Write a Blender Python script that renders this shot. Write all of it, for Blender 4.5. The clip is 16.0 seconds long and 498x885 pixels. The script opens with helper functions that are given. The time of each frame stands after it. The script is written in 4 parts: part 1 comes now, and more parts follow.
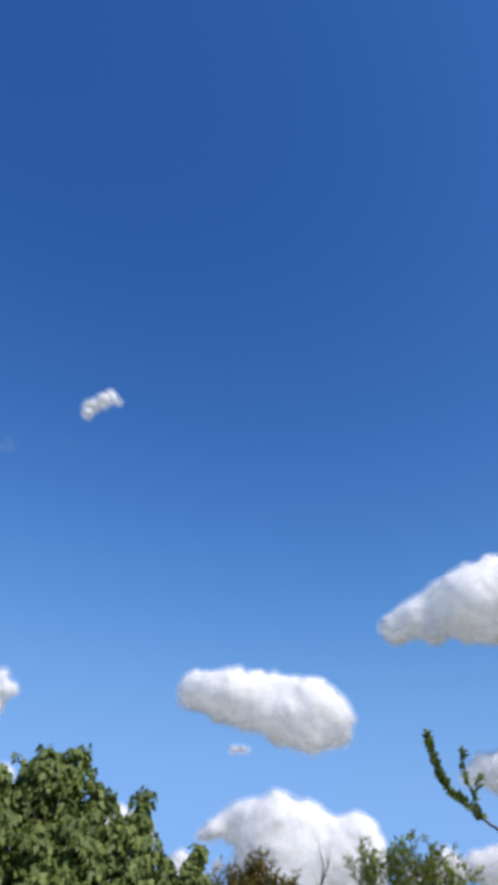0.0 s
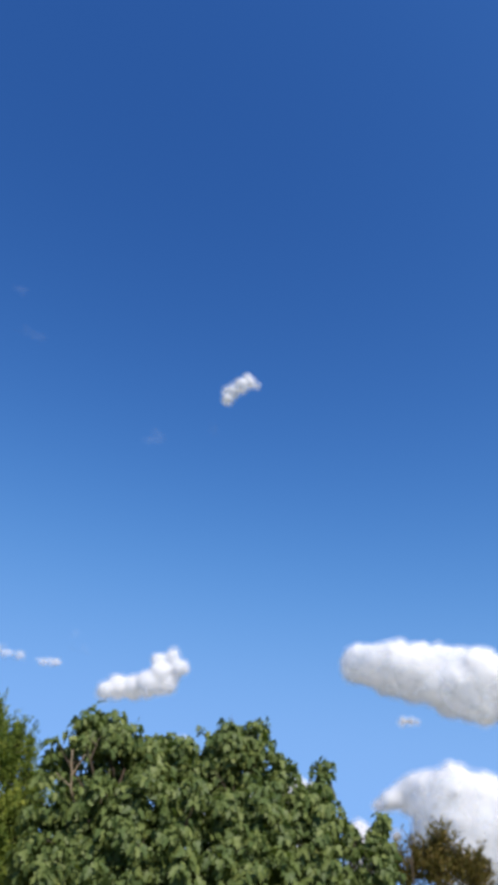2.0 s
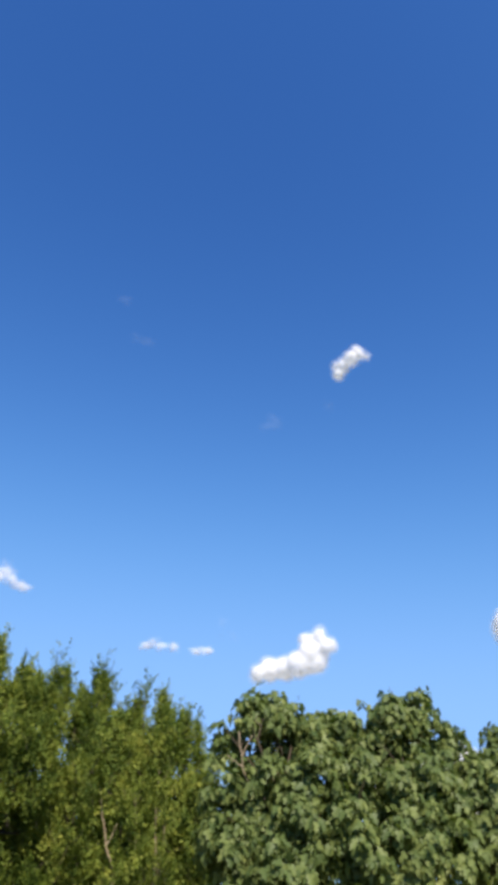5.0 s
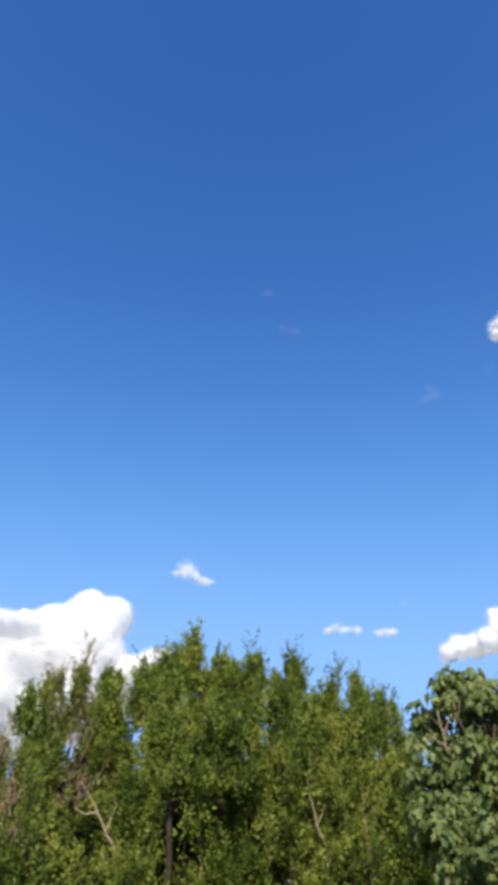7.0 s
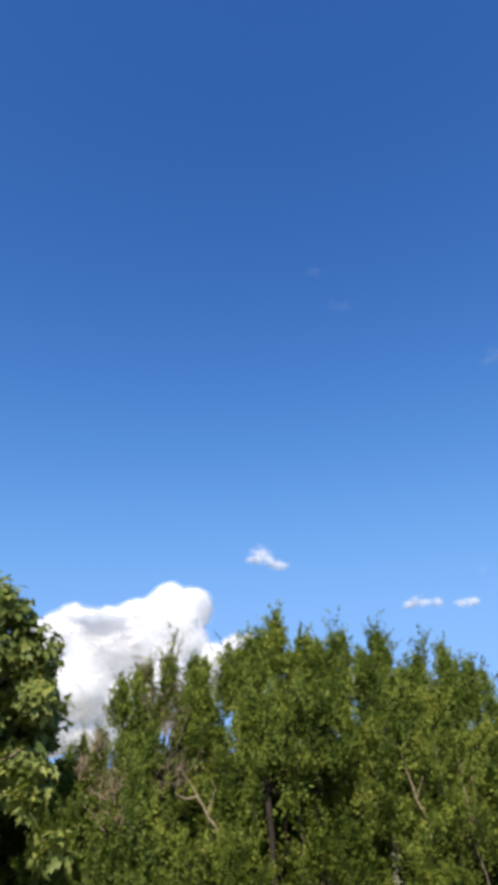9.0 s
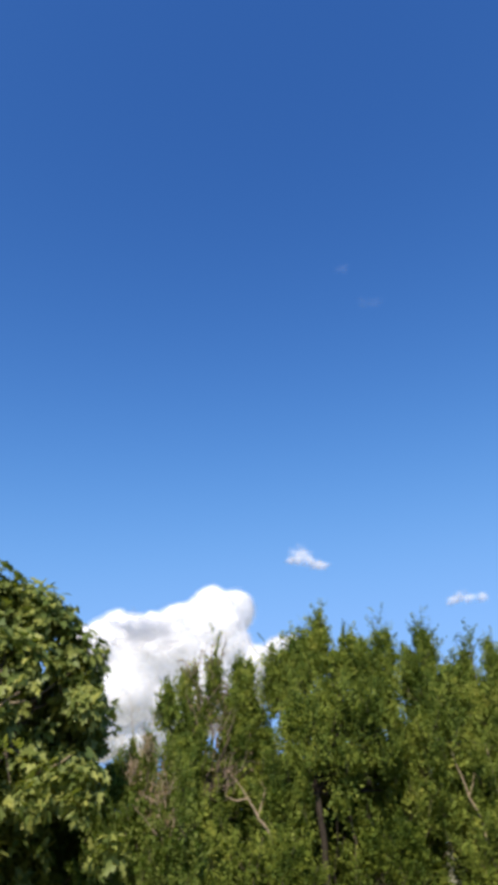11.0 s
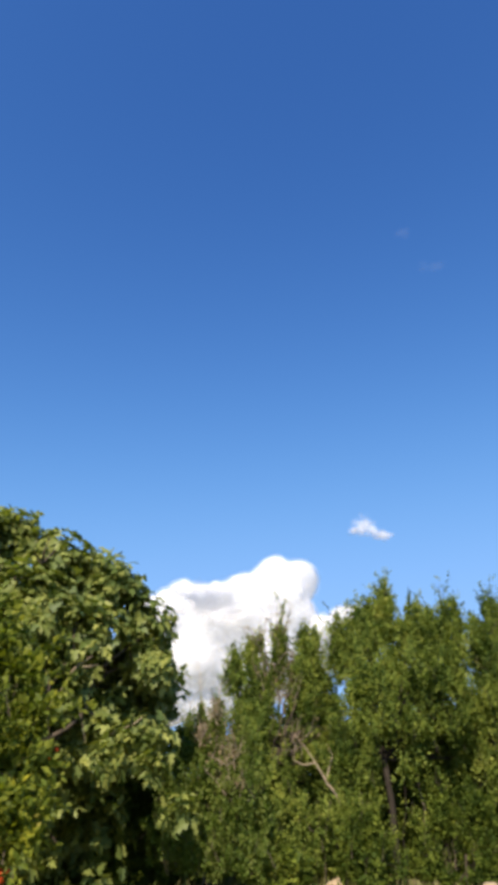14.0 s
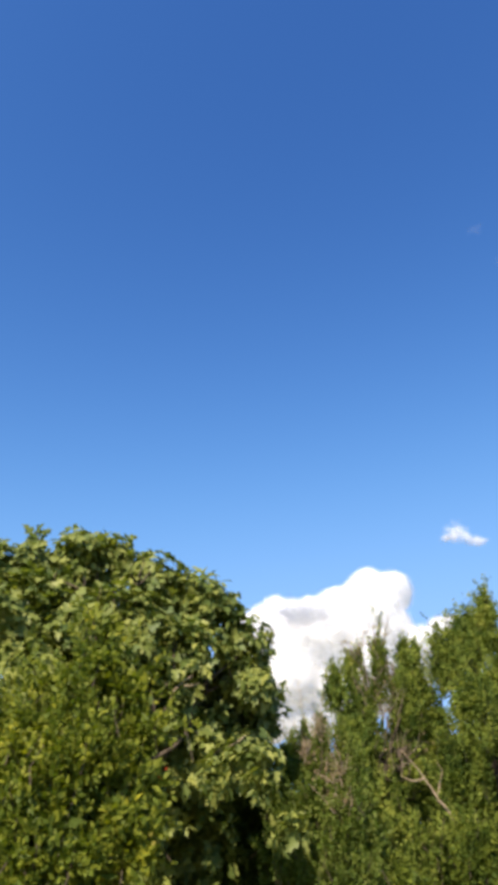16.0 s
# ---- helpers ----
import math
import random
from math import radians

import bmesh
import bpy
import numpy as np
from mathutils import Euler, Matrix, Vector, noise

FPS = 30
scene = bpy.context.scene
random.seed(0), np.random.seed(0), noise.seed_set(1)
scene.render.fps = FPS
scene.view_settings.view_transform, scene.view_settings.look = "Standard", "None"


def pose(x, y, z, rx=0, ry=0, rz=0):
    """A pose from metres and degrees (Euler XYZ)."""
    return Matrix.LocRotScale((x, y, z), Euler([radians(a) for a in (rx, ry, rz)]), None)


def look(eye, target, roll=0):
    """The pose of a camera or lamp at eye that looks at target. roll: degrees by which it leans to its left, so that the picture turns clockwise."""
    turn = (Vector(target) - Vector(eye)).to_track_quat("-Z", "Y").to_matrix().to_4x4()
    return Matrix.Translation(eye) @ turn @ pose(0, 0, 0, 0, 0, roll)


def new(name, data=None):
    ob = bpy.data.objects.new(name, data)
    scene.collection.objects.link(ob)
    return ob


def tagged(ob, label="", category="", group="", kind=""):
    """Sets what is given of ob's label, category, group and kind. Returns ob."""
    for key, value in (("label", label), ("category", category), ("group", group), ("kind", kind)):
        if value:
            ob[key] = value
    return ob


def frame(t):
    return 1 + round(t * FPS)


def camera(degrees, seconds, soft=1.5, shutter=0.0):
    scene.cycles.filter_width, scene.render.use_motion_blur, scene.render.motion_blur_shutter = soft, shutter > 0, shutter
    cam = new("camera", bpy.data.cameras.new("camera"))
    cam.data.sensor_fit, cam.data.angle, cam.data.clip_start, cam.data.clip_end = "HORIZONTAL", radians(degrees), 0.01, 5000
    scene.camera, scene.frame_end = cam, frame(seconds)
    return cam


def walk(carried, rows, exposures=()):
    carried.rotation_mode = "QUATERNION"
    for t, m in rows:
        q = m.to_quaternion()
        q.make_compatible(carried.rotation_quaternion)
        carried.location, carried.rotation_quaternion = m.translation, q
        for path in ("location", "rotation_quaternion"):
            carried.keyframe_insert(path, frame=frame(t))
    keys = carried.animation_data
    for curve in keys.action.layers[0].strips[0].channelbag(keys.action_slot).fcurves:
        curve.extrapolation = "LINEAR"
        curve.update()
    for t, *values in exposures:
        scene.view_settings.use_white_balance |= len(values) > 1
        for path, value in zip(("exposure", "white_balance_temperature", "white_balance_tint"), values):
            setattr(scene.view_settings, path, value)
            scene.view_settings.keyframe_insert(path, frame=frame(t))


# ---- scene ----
import itertools

cam = camera(38.93, 16.0, soft=5.9)
PATH = [
    (0.0, (0.000, 0.000, 1.600), (-0.00, 36.33, -0.69)),
    (0.5, (-0.012, -0.044, 1.584), (3.13, 35.27, 0.72)),
    (1.0, (-0.027, -0.087, 1.571), (6.75, 35.20, 1.81)),
    (1.5, (-0.044, -0.122, 1.566), (10.58, 35.00, 2.58)),
    (2.0, (-0.068, -0.150, 1.560), (13.99, 34.30, 2.07)),
    (2.5, (-0.072, -0.165, 1.561), (16.57, 34.04, 1.36)),
    (3.0, (-0.074, -0.165, 1.557), (18.70, 33.19, 0.75)),
    (5.5, (-0.161, -0.107, 1.555), (28.64, 32.04, 0.79)),
    (6.0, (-0.171, -0.120, 1.551), (32.84, 31.46, 1.26)),
    (6.5, (-0.174, -0.134, 1.540), (36.54, 31.17, 1.60)),
    (7.0, (-0.180, -0.137, 1.537), (40.55, 31.10, 1.42)),
    (7.5, (-0.204, -0.142, 1.537), (43.09, 30.54, 1.50)),
    (8.0, (-0.212, -0.136, 1.534), (44.48, 30.04, 0.55)),
    (10.5, (-0.205, -0.132, 1.525), (48.37, 29.62, -2.24)),
    (11.0, (-0.209, -0.132, 1.524), (49.63, 29.97, -2.01)),
    (11.5, (-0.217, -0.136, 1.526), (51.50, 30.11, -2.05)),
    (12.0, (-0.230, -0.133, 1.521), (52.62, 30.07, -2.35)),
    (12.5, (-0.237, -0.124, 1.520), (53.04, 29.55, -2.47)),
    (13.0, (-0.244, -0.116, 1.520), (53.71, 29.02, -1.64)),
    (13.5, (-0.251, -0.115, 1.516), (54.46, 28.49, -0.74)),
    (14.0, (-0.255, -0.110, 1.510), (55.32, 27.75, -0.36)),
    (14.5, (-0.258, -0.120, 1.508), (56.83, 27.61, 0.23)),
    (15.0, (-0.253, -0.116, 1.500), (58.80, 27.77, -0.29)),
    (15.5, (-0.254, -0.127, 1.501), (60.79, 28.82, -1.38)),
    (16.0, (-0.267, -0.139, 1.505), (62.88, 29.00, -0.59)),
]
walk(cam, [(t, pose(*eye, 0, 0, yaw) @ pose(0, 0, 0, 90 + pitch) @ pose(0, 0, 0, 0, 0, roll))
           for t, eye, (yaw, pitch, roll) in PATH],
     [(0.0, 0.06, 6570, 10), (3.0, 0.15, 6580, 10), (5.5, 0.48, 7020, 10), (6.5, 0.52, 7060, 10), (8.0, 0.36, 6850, 10), (11.0, 0.35, 6900, 10), (13.0, 0.38, 7080, 10), (16.0, 0.6, 7430, 10)])

# ---- light ----
SUN_AZ, SUN_EL = 221.0, 41.0        # degrees left of +y, degrees up


def bearing(az, el):
    """Unit direction from degrees left of +y and degrees up."""
    a, b = radians(az), radians(el)
    return Vector((-math.sin(a) * math.cos(b), math.cos(a) * math.cos(b), math.sin(b)))


world = bpy.data.worlds.new("sky")
scene.world = world
world.use_nodes = True
wn, wl = world.node_tree.nodes, world.node_tree.links
wn.clear()
sky = wn.new("ShaderNodeTexSky")
sky.sky_type = "NISHITA"
sky.sun_disc = False
sky.sun_elevation = radians(SUN_EL)
sky.sun_rotation = radians(360 - SUN_AZ)
sky.air_density, sky.dust_density, sky.ozone_density, sky.altitude = 1.0, 0.4, 2.5, 200
split = wn.new("ShaderNodeSeparateColor")
join = wn.new("ShaderNodeCombineColor")
back = wn.new("ShaderNodeBackground")
back.inputs["Strength"].default_value = 0.125
wout = wn.new("ShaderNodeOutputWorld")


def sky_math(kind, a, b):
    """One sum on the sky's light: a and b are sockets or numbers."""
    n = wn.new("ShaderNodeMath")
    n.operation = kind
    for slot, q in zip(n.inputs, (a, b)):
        if isinstance(q, (int, float)):
            slot.default_value = q
        else:
            wl.new(q, slot)
    return n.outputs[0]


# clean dry air: steeper from horizon to zenith than the standard air, paling less near the horizon
wl.new(sky.outputs[0], split.inputs[0])
for k, (gain, steep, most) in enumerate([(0.535, 2.02, 1.85), (0.735, 1.69, 3.7), (1.1, 1.38, 7.8)]):
    bright = sky_math("MULTIPLY", sky_math("POWER", split.outputs[k], steep), gain)
    knee = sky_math("ADD", 1.0, sky_math("POWER", sky_math("DIVIDE", bright, most), 2.0))
    wl.new(sky_math("DIVIDE", bright, sky_math("POWER", knee, 0.5)), join.inputs[k])
wl.new(join.outputs[0], back.inputs["Color"])
wl.new(back.outputs[0], wout.inputs["Surface"])

sun_data = bpy.data.lights.new("sun", "SUN")
sun_data.energy, sun_data.angle, sun_data.color = 4.95, radians(0.5), (1.0, 0.94, 0.87)
sun = new("sun", sun_data)
sun.matrix_world = look(bearing(SUN_AZ, SUN_EL) * 50, (0, 0, 0))


# ---- materials ----
def material(name):
    m = bpy.data.materials.new(name)
    m.use_nodes = True
    m.node_tree.nodes.clear()
    return m, m.node_tree.nodes, m.node_tree.links


def ramp(nodes, stops):
    r = nodes.new("ShaderNodeValToRGB")
    while len(r.color_ramp.elements) < len(stops):
        r.color_ramp.elements.new(0.5)
    for e, (at, c) in zip(r.color_ramp.elements, stops):
        e.position, e.color = at, (*c, 1)
    return r


def noise_node(nodes, links, scale, detail=4.0, rough=0.55, coord="Object"):
    tc = nodes.new("ShaderNodeTexCoord")
    n = nodes.new("ShaderNodeTexNoise")
    n.inputs["Scale"].default_value = scale
    n.inputs["Detail"].default_value = detail
    n.inputs["Roughness"].default_value = rough
    links.new(tc.outputs[coord], n.inputs["Vector"])
    return n


def leaf_material(name, stops, glow, rough=0.55, patch=0.35, drifts=2.2, gloss=0.14):
    """Leaves: each one its own tint, broad drifts of hue over the crown, light through the blade."""
    m, n, l = material(name)
    geo = n.new("ShaderNodeNewGeometry")
    fine, broad = noise_node(n, l, drifts, 3.0), noise_node(n, l, drifts * 0.22, 2.0)
    drift = n.new("ShaderNodeMixRGB")
    drift.inputs["Fac"].default_value = 0.45
    l.new(fine.outputs["Fac"], drift.inputs["Color1"])
    l.new(broad.outputs["Fac"], drift.inputs["Color2"])
    mixv = n.new("ShaderNodeMath")
    mixv.operation = "MULTIPLY_ADD"
    mixv.inputs[1].default_value = patch * 2
    add = n.new("ShaderNodeMath")
    add.operation = "MULTIPLY_ADD"
    add.inputs[1].default_value = 1 - patch
    off = n.new("ShaderNodeMath")
    off.operation = "SUBTRACT"
    off.inputs[1].default_value = 0.25
    l.new(drift.outputs["Color"], off.inputs[0])
    info = n.new("ShaderNodeObjectInfo")
    plus = n.new("ShaderNodeMath")
    plus.operation = "ADD"
    l.new(geo.outputs["Random Per Island"], plus.inputs[0])
    l.new(info.outputs["Random"], plus.inputs[1])
    part_of = n.new("ShaderNodeMath")
    part_of.operation = "FRACT"
    l.new(plus.outputs[0], part_of.inputs[0])
    l.new(part_of.outputs[0], add.inputs[0])
    l.new(off.outputs[0], mixv.inputs[0])
    add.inputs[2].default_value = 0.0
    l.new(add.outputs[0], mixv.inputs[2])
    r = ramp(n, stops)
    l.new(mixv.outputs[0], r.inputs["Fac"])
    vein = noise_node(n, l, 45.0, 2.0)
    shade = n.new("ShaderNodeMixRGB")
    shade.blend_type = "MULTIPLY"
    shade.inputs["Fac"].default_value = 0.5
    vr = ramp(n, [(0.3, (0.6, 0.6, 0.6)), (0.7, (1.2, 1.2, 1.2))])
    l.new(vein.outputs["Fac"], vr.inputs["Fac"])
    l.new(r.outputs["Color"], shade.inputs["Color1"])
    l.new(vr.outputs["Color"], shade.inputs["Color2"])
    p = n.new("ShaderNodeBsdfPrincipled")
    p.inputs["Roughness"].default_value = rough
    p.inputs["Specular IOR Level"].default_value = gloss
    l.new(shade.outputs["Color"], p.inputs["Base Color"])
    t = n.new("ShaderNodeBsdfTranslucent")
    warm = n.new("ShaderNodeMixRGB")
    warm.blend_type = "MULTIPLY"
    warm.inputs["Fac"].default_value = 1.0
    warm.inputs["Color2"].default_value = (1.3, 1.45, 0.5, 1)
    l.new(shade.outputs["Color"], warm.inputs["Color1"])
    l.new(warm.outputs["Color"], t.inputs["Color"])
    mx = n.new("ShaderNodeMixShader")
    mx.inputs["Fac"].default_value = glow
    l.new(p.outputs[0], mx.inputs[1])
    l.new(t.outputs[0], mx.inputs[2])
    out = n.new("ShaderNodeOutputMaterial")
    l.new(mx.outputs[0], out.inputs["Surface"])
    return m


def rough_material(name, stops, scale, bump=0.4, fine=9.0, rough=0.9):
    """Bark, soil and stone: two scales of mottling and a bump."""
    m, n, l = material(name)
    a = noise_node(n, l, scale, 6.0)
    b = noise_node(n, l, scale * fine, 4.0)
    mix = n.new("ShaderNodeMath")
    mix.operation = "MULTIPLY_ADD"
    mix.inputs[1].default_value = 0.6
    half = n.new("ShaderNodeMath")
    half.operation = "MULTIPLY"
    half.inputs[1].default_value = 0.4
    l.new(b.outputs["Fac"], half.inputs[0])
    l.new(a.outputs["Fac"], mix.inputs[0])
    l.new(half.outputs[0], mix.inputs[2])
    r = ramp(n, stops)
    l.new(mix.outputs[0], r.inputs["Fac"])
    p = n.new("ShaderNodeBsdfPrincipled")
    p.inputs["Roughness"].default_value = rough
    p.inputs["Specular IOR Level"].default_value = 0.2
    bp = n.new("ShaderNodeBump")
    bp.inputs["Strength"].default_value = bump
    bp.inputs["Distance"].default_value = 0.02
    l.new(mix.outputs[0], bp.inputs["Height"])
    l.new(bp.outputs[0], p.inputs["Normal"])
    l.new(r.outputs["Color"], p.inputs["Base Color"])
    out = n.new("ShaderNodeOutputMaterial")
    l.new(p.outputs[0], out.inputs["Surface"])
    return m


def cloud_material(name, density, scale=0.02, low=0.32, floor=0.15):
    """White vapour: light wanders through it; below full density it thins in slow drifts."""
    m, n, l = material(name)
    out = n.new("ShaderNodeOutputMaterial")
    if density >= 1:
        p = n.new("ShaderNodeBsdfPrincipled")
        p.inputs["Base Color"].default_value = (0.985, 0.975, 0.978, 1)
        p.inputs["Roughness"].default_value = 1.0
        p.inputs["Specular IOR Level"].default_value = 0.0
        p.inputs["Subsurface Weight"].default_value = 1.0
        p.inputs["Subsurface Radius"].default_value = (1, 1, 1)
        p.inputs["Subsurface Scale"].default_value = 230.0
        through_it = n.new("ShaderNodeBsdfTranslucent")
        through_it.inputs["Color"].default_value = (0.985, 0.975, 0.978, 1)
        both = n.new("ShaderNodeMixShader")
        both.inputs["Fac"].default_value = 0.42
        l.new(p.outputs[0], both.inputs[1])
        l.new(through_it.outputs[0], both.inputs[2])
        l.new(both.outputs[0], out.inputs["Surface"])
        return m
    d = n.new("ShaderNodeBsdfDiffuse")
    d.inputs["Color"].default_value = (0.985, 0.975, 0.978, 1)
    t = n.new("ShaderNodeBsdfTranslucent")
    t.inputs["Color"].default_value = (0.985, 0.975, 0.978, 1)
    body = n.new("ShaderNodeMixShader")
    body.inputs["Fac"].default_value = 0.5
    l.new(d.outputs[0], body.inputs[1])
    l.new(t.outputs[0], body.inputs[2])
    nz = noise_node(n, l, scale, 3.0, 0.5)
    mr = n.new("ShaderNodeMapRange")
    mr.inputs["From Min"].default_value, mr.inputs["From Max"].default_value = low, 0.66
    mr.inputs["To Min"].default_value, mr.inputs["To Max"].default_value = density * floor, density
    l.new(nz.outputs["Fac"], mr.inputs["Value"])
    clear = n.new("ShaderNodeBsdfTransparent")
    mx = n.new("ShaderNodeMixShader")
    l.new(mr.outputs[0], mx.inputs["Fac"])
    l.new(clear.outputs[0], mx.inputs[1])
    l.new(body.outputs[0], mx.inputs[2])
    l.new(mx.outputs[0], out.inputs["Surface"])
    return m


def vapour_material(name, density, scale):
    """Thin drifting vapour: dense in the middle of each film, torn by noise, fading to nothing at its rim."""
    m, n, l = material(name)
    uv = n.new("ShaderNodeTexCoord")
    far = n.new("ShaderNodeVectorMath")
    far.operation = "LENGTH"
    l.new(uv.outputs["UV"], far.inputs[0])
    nz = noise_node(n, l, scale, 4.0, 0.55)
    tear = n.new("ShaderNodeMath")
    tear.operation = "MULTIPLY_ADD"
    tear.inputs[1].default_value = 1.8
    l.new(nz.outputs["Fac"], tear.inputs[0])
    l.new(far.outputs["Value"], tear.inputs[2])
    mr = n.new("ShaderNodeMapRange")
    mr.interpolation_type = "SMOOTHSTEP"
    mr.inputs["From Min"].default_value, mr.inputs["From Max"].default_value = 1.85, 0.98
    mr.inputs["To Min"].default_value, mr.inputs["To Max"].default_value = 0.0, density
    l.new(tear.outputs[0], mr.inputs["Value"])
    d = n.new("ShaderNodeBsdfDiffuse")
    d.inputs["Color"].default_value = (0.95, 0.938, 0.965, 1)
    t = n.new("ShaderNodeBsdfTranslucent")
    t.inputs["Color"].default_value = (0.95, 0.938, 0.965, 1)
    body = n.new("ShaderNodeMixShader")
    body.inputs["Fac"].default_value = 0.45
    l.new(d.outputs[0], body.inputs[1])
    l.new(t.outputs[0], body.inputs[2])
    clear = n.new("ShaderNodeBsdfTransparent")
    mx = n.new("ShaderNodeMixShader")
    l.new(mr.outputs[0], mx.inputs["Fac"])
    l.new(clear.outputs[0], mx.inputs[1])
    l.new(body.outputs[0], mx.inputs[2])
    out = n.new("ShaderNodeOutputMaterial")
    l.new(mx.outputs[0], out.inputs["Surface"])
    return m


FIG_LEAF = leaf_material("fig_leaf", [(0.0, (0.052, 0.083, 0.025)), (0.4, (0.11, 0.151, 0.044)), (0.8, (0.195, 0.232, 0.07)), (1.0, (0.32, 0.335, 0.115))], 0.28, 0.5, 0.4, 3.0, 0.24)
FIG_WARM = leaf_material("fig_leaf_warm", [(0.0, (0.045, 0.08, 0.02)), (0.35, (0.125, 0.165, 0.042)), (0.7, (0.285, 0.305, 0.078)), (1.0, (0.48, 0.455, 0.13))], 0.28, 0.5, 0.5, 3.0, 0.26)
# low stops darkened for the shade between sprigs, beside the leaf's own tints
ELM_LEAF = leaf_material("elm_leaf", [(0.0, (0.018, 0.036, 0.009)), (0.33, (0.068, 0.108, 0.021)), (0.58, (0.2, 0.245, 0.045)), (0.87, (0.44, 0.435, 0.095))], 0.25, 0.55, 0.8, 6.5, 0.1)
# elm leaf ramp scaled down: shade of the hedge bottom put into the colour
SHADED_BRAMBLE = leaf_material("shaded_bramble", [(0.0, (0.012, 0.024, 0.005)), (0.35, (0.05, 0.08, 0.013)), (0.62, (0.155, 0.19, 0.03)), (0.9, (0.36, 0.345, 0.06))], 0.28, 0.55, 0.8, 4.0, 0.08)
DRY_LEAF = leaf_material("dry_leaf", [(0.0, (0.04, 0.07, 0.012)), (0.4, (0.105, 0.155, 0.025)), (0.75, (0.215, 0.24, 0.058)), (1.0, (0.38, 0.32, 0.14))], 0.35, 0.5, 0.6, 3.0)
BUSH_LEAF = leaf_material("bush_leaf", [(0.0, (0.03, 0.05, 0.01)), (0.35, (0.1, 0.135, 0.02)), (0.7, (0.245, 0.26, 0.034)), (0.95, (0.5, 0.43, 0.04)), (1.0, (0.5, 0.16, 0.02))], 0.35, 0.5, 0.6, 5.0)
WILLOW_LEAF = leaf_material("willow_leaf", [(0.0, (0.08, 0.11, 0.03)), (0.5, (0.185, 0.215, 0.055)), (1.0, (0.34, 0.35, 0.11))], 0.3)
CYPRESS_LEAF = leaf_material("cypress_leaf", [(0.0, (0.07, 0.075, 0.016)), (0.5, (0.165, 0.135, 0.034)), (1.0, (0.3, 0.185, 0.07))], 0.2)
RED_LEAF = leaf_material("red_leaf", [(0.0, (0.4, 0.03, 0.015)), (1.0, (0.55, 0.09, 0.02))], 0.3)
YELLOW_LEAF = leaf_material("yellow_leaf", [(0.0, (0.5, 0.42, 0.08)), (1.0, (0.7, 0.6, 0.2))], 0.3)
BROWN_LEAF = leaf_material("brown_leaf", [(0.0, (0.1, 0.075, 0.04)), (1.0, (0.3, 0.21, 0.12))], 0.25)
GRASS_BLADE = leaf_material("grass_blade", [(0.0, (0.07, 0.11, 0.025)), (0.5, (0.16, 0.16, 0.05)), (1.0, (0.34, 0.28, 0.13))], 0.3)
BARK = rough_material("bark", [(0.3, (0.04, 0.03, 0.02)), (0.55, (0.095, 0.07, 0.048)), (0.75, (0.17, 0.13, 0.09))], 9.0)
# bark colours cut to two fifths: the shade on the elm trunk, painted in
SHADED_BARK = rough_material("shaded_bark", [(0.3, (0.016, 0.012, 0.009)), (0.55, (0.036, 0.028, 0.02)), (0.75, (0.07, 0.055, 0.04))], 9.0)
PALE_BARK = rough_material("pale_bark", [(0.3, (0.16, 0.12, 0.08)), (0.55, (0.34, 0.26, 0.17)), (0.75, (0.46, 0.38, 0.27))], 9.0)
TWIG = rough_material("twig", [(0.3, (0.1, 0.075, 0.055)), (0.55, (0.21, 0.16, 0.115)), (0.75, (0.32, 0.25, 0.19))], 9.0)
SOIL = rough_material("soil", [(0.3, (0.1, 0.1, 0.035)), (0.5, (0.2, 0.18, 0.08)), (0.72, (0.36, 0.29, 0.16))], 0.8, 0.6, 14.0)
STONE = rough_material("stone", [(0.3, (0.28, 0.19, 0.11)), (0.6, (0.48, 0.36, 0.23)), (0.8, (0.58, 0.47, 0.33))], 6.0)
CLOUD = cloud_material("cloud_core", 1.0)
CLOUD_SOFT = cloud_material("cloud_soft", 0.82, floor=0.75)
CLOUD_SKIN = cloud_material("cloud_skin", 0.45)
CLOUD_EDGE = cloud_material("cloud_edge", 0.3)
CLOUD_THIN = cloud_material("cloud_thin", 0.17)
VAPOUR = vapour_material("vapour", 0.4, 0.06)
VAPOUR_EDGE = vapour_material("vapour_edge", 0.26, 0.06)
VAPOUR_THIN = vapour_material("vapour_thin", 0.95, 0.03)
VAPOUR_FAINT = vapour_material("vapour_faint", 0.032, 0.06)


# ---- builders ----
def mesh_of(name, verts, faces, mat, smooth=False):
    me = bpy.data.meshes.new(name)
    me.from_pydata(verts, [], faces)
    me.materials.append(mat)
    if smooth:
        me.shade_smooth()
    return me


def child(name, me, parent, label="", kind=""):
    ob = new(name, me)
    ob.parent = parent
    ob.matrix_parent_inverse = Matrix.Translation(parent.location).inverted()
    return tagged(ob, label, "", "", kind)


def thing(name, at, label, category, group="", kind=""):
    ob = new(name)
    ob.location = at
    ob.empty_display_size = 0.2
    return tagged(ob, label, category, group, kind)


def tube(verts, faces, pts, radii, sides=7):
    """A tapered limb along pts, closed at its tip, added to the lists."""
    pts = [Vector(p) for p in pts]
    start = len(verts)
    for i, (p, r) in enumerate(zip(pts, radii)):
        d = (pts[min(i + 1, len(pts) - 1)] - pts[max(i - 1, 0)]).normalized()
        u = d.orthogonal().normalized() if i == 0 else (u - d * u.dot(d)).normalized()
        w = d.cross(u)
        for k in range(sides):
            a = 2 * math.pi * k / sides
            verts.append(tuple(p + (u * math.cos(a) + w * math.sin(a)) * r))
    for i in range(len(pts) - 1):
        for k in range(sides):
            a, b = start + i * sides + k, start + i * sides + (k + 1) % sides
            faces.append((a, b, b + sides, a + sides))
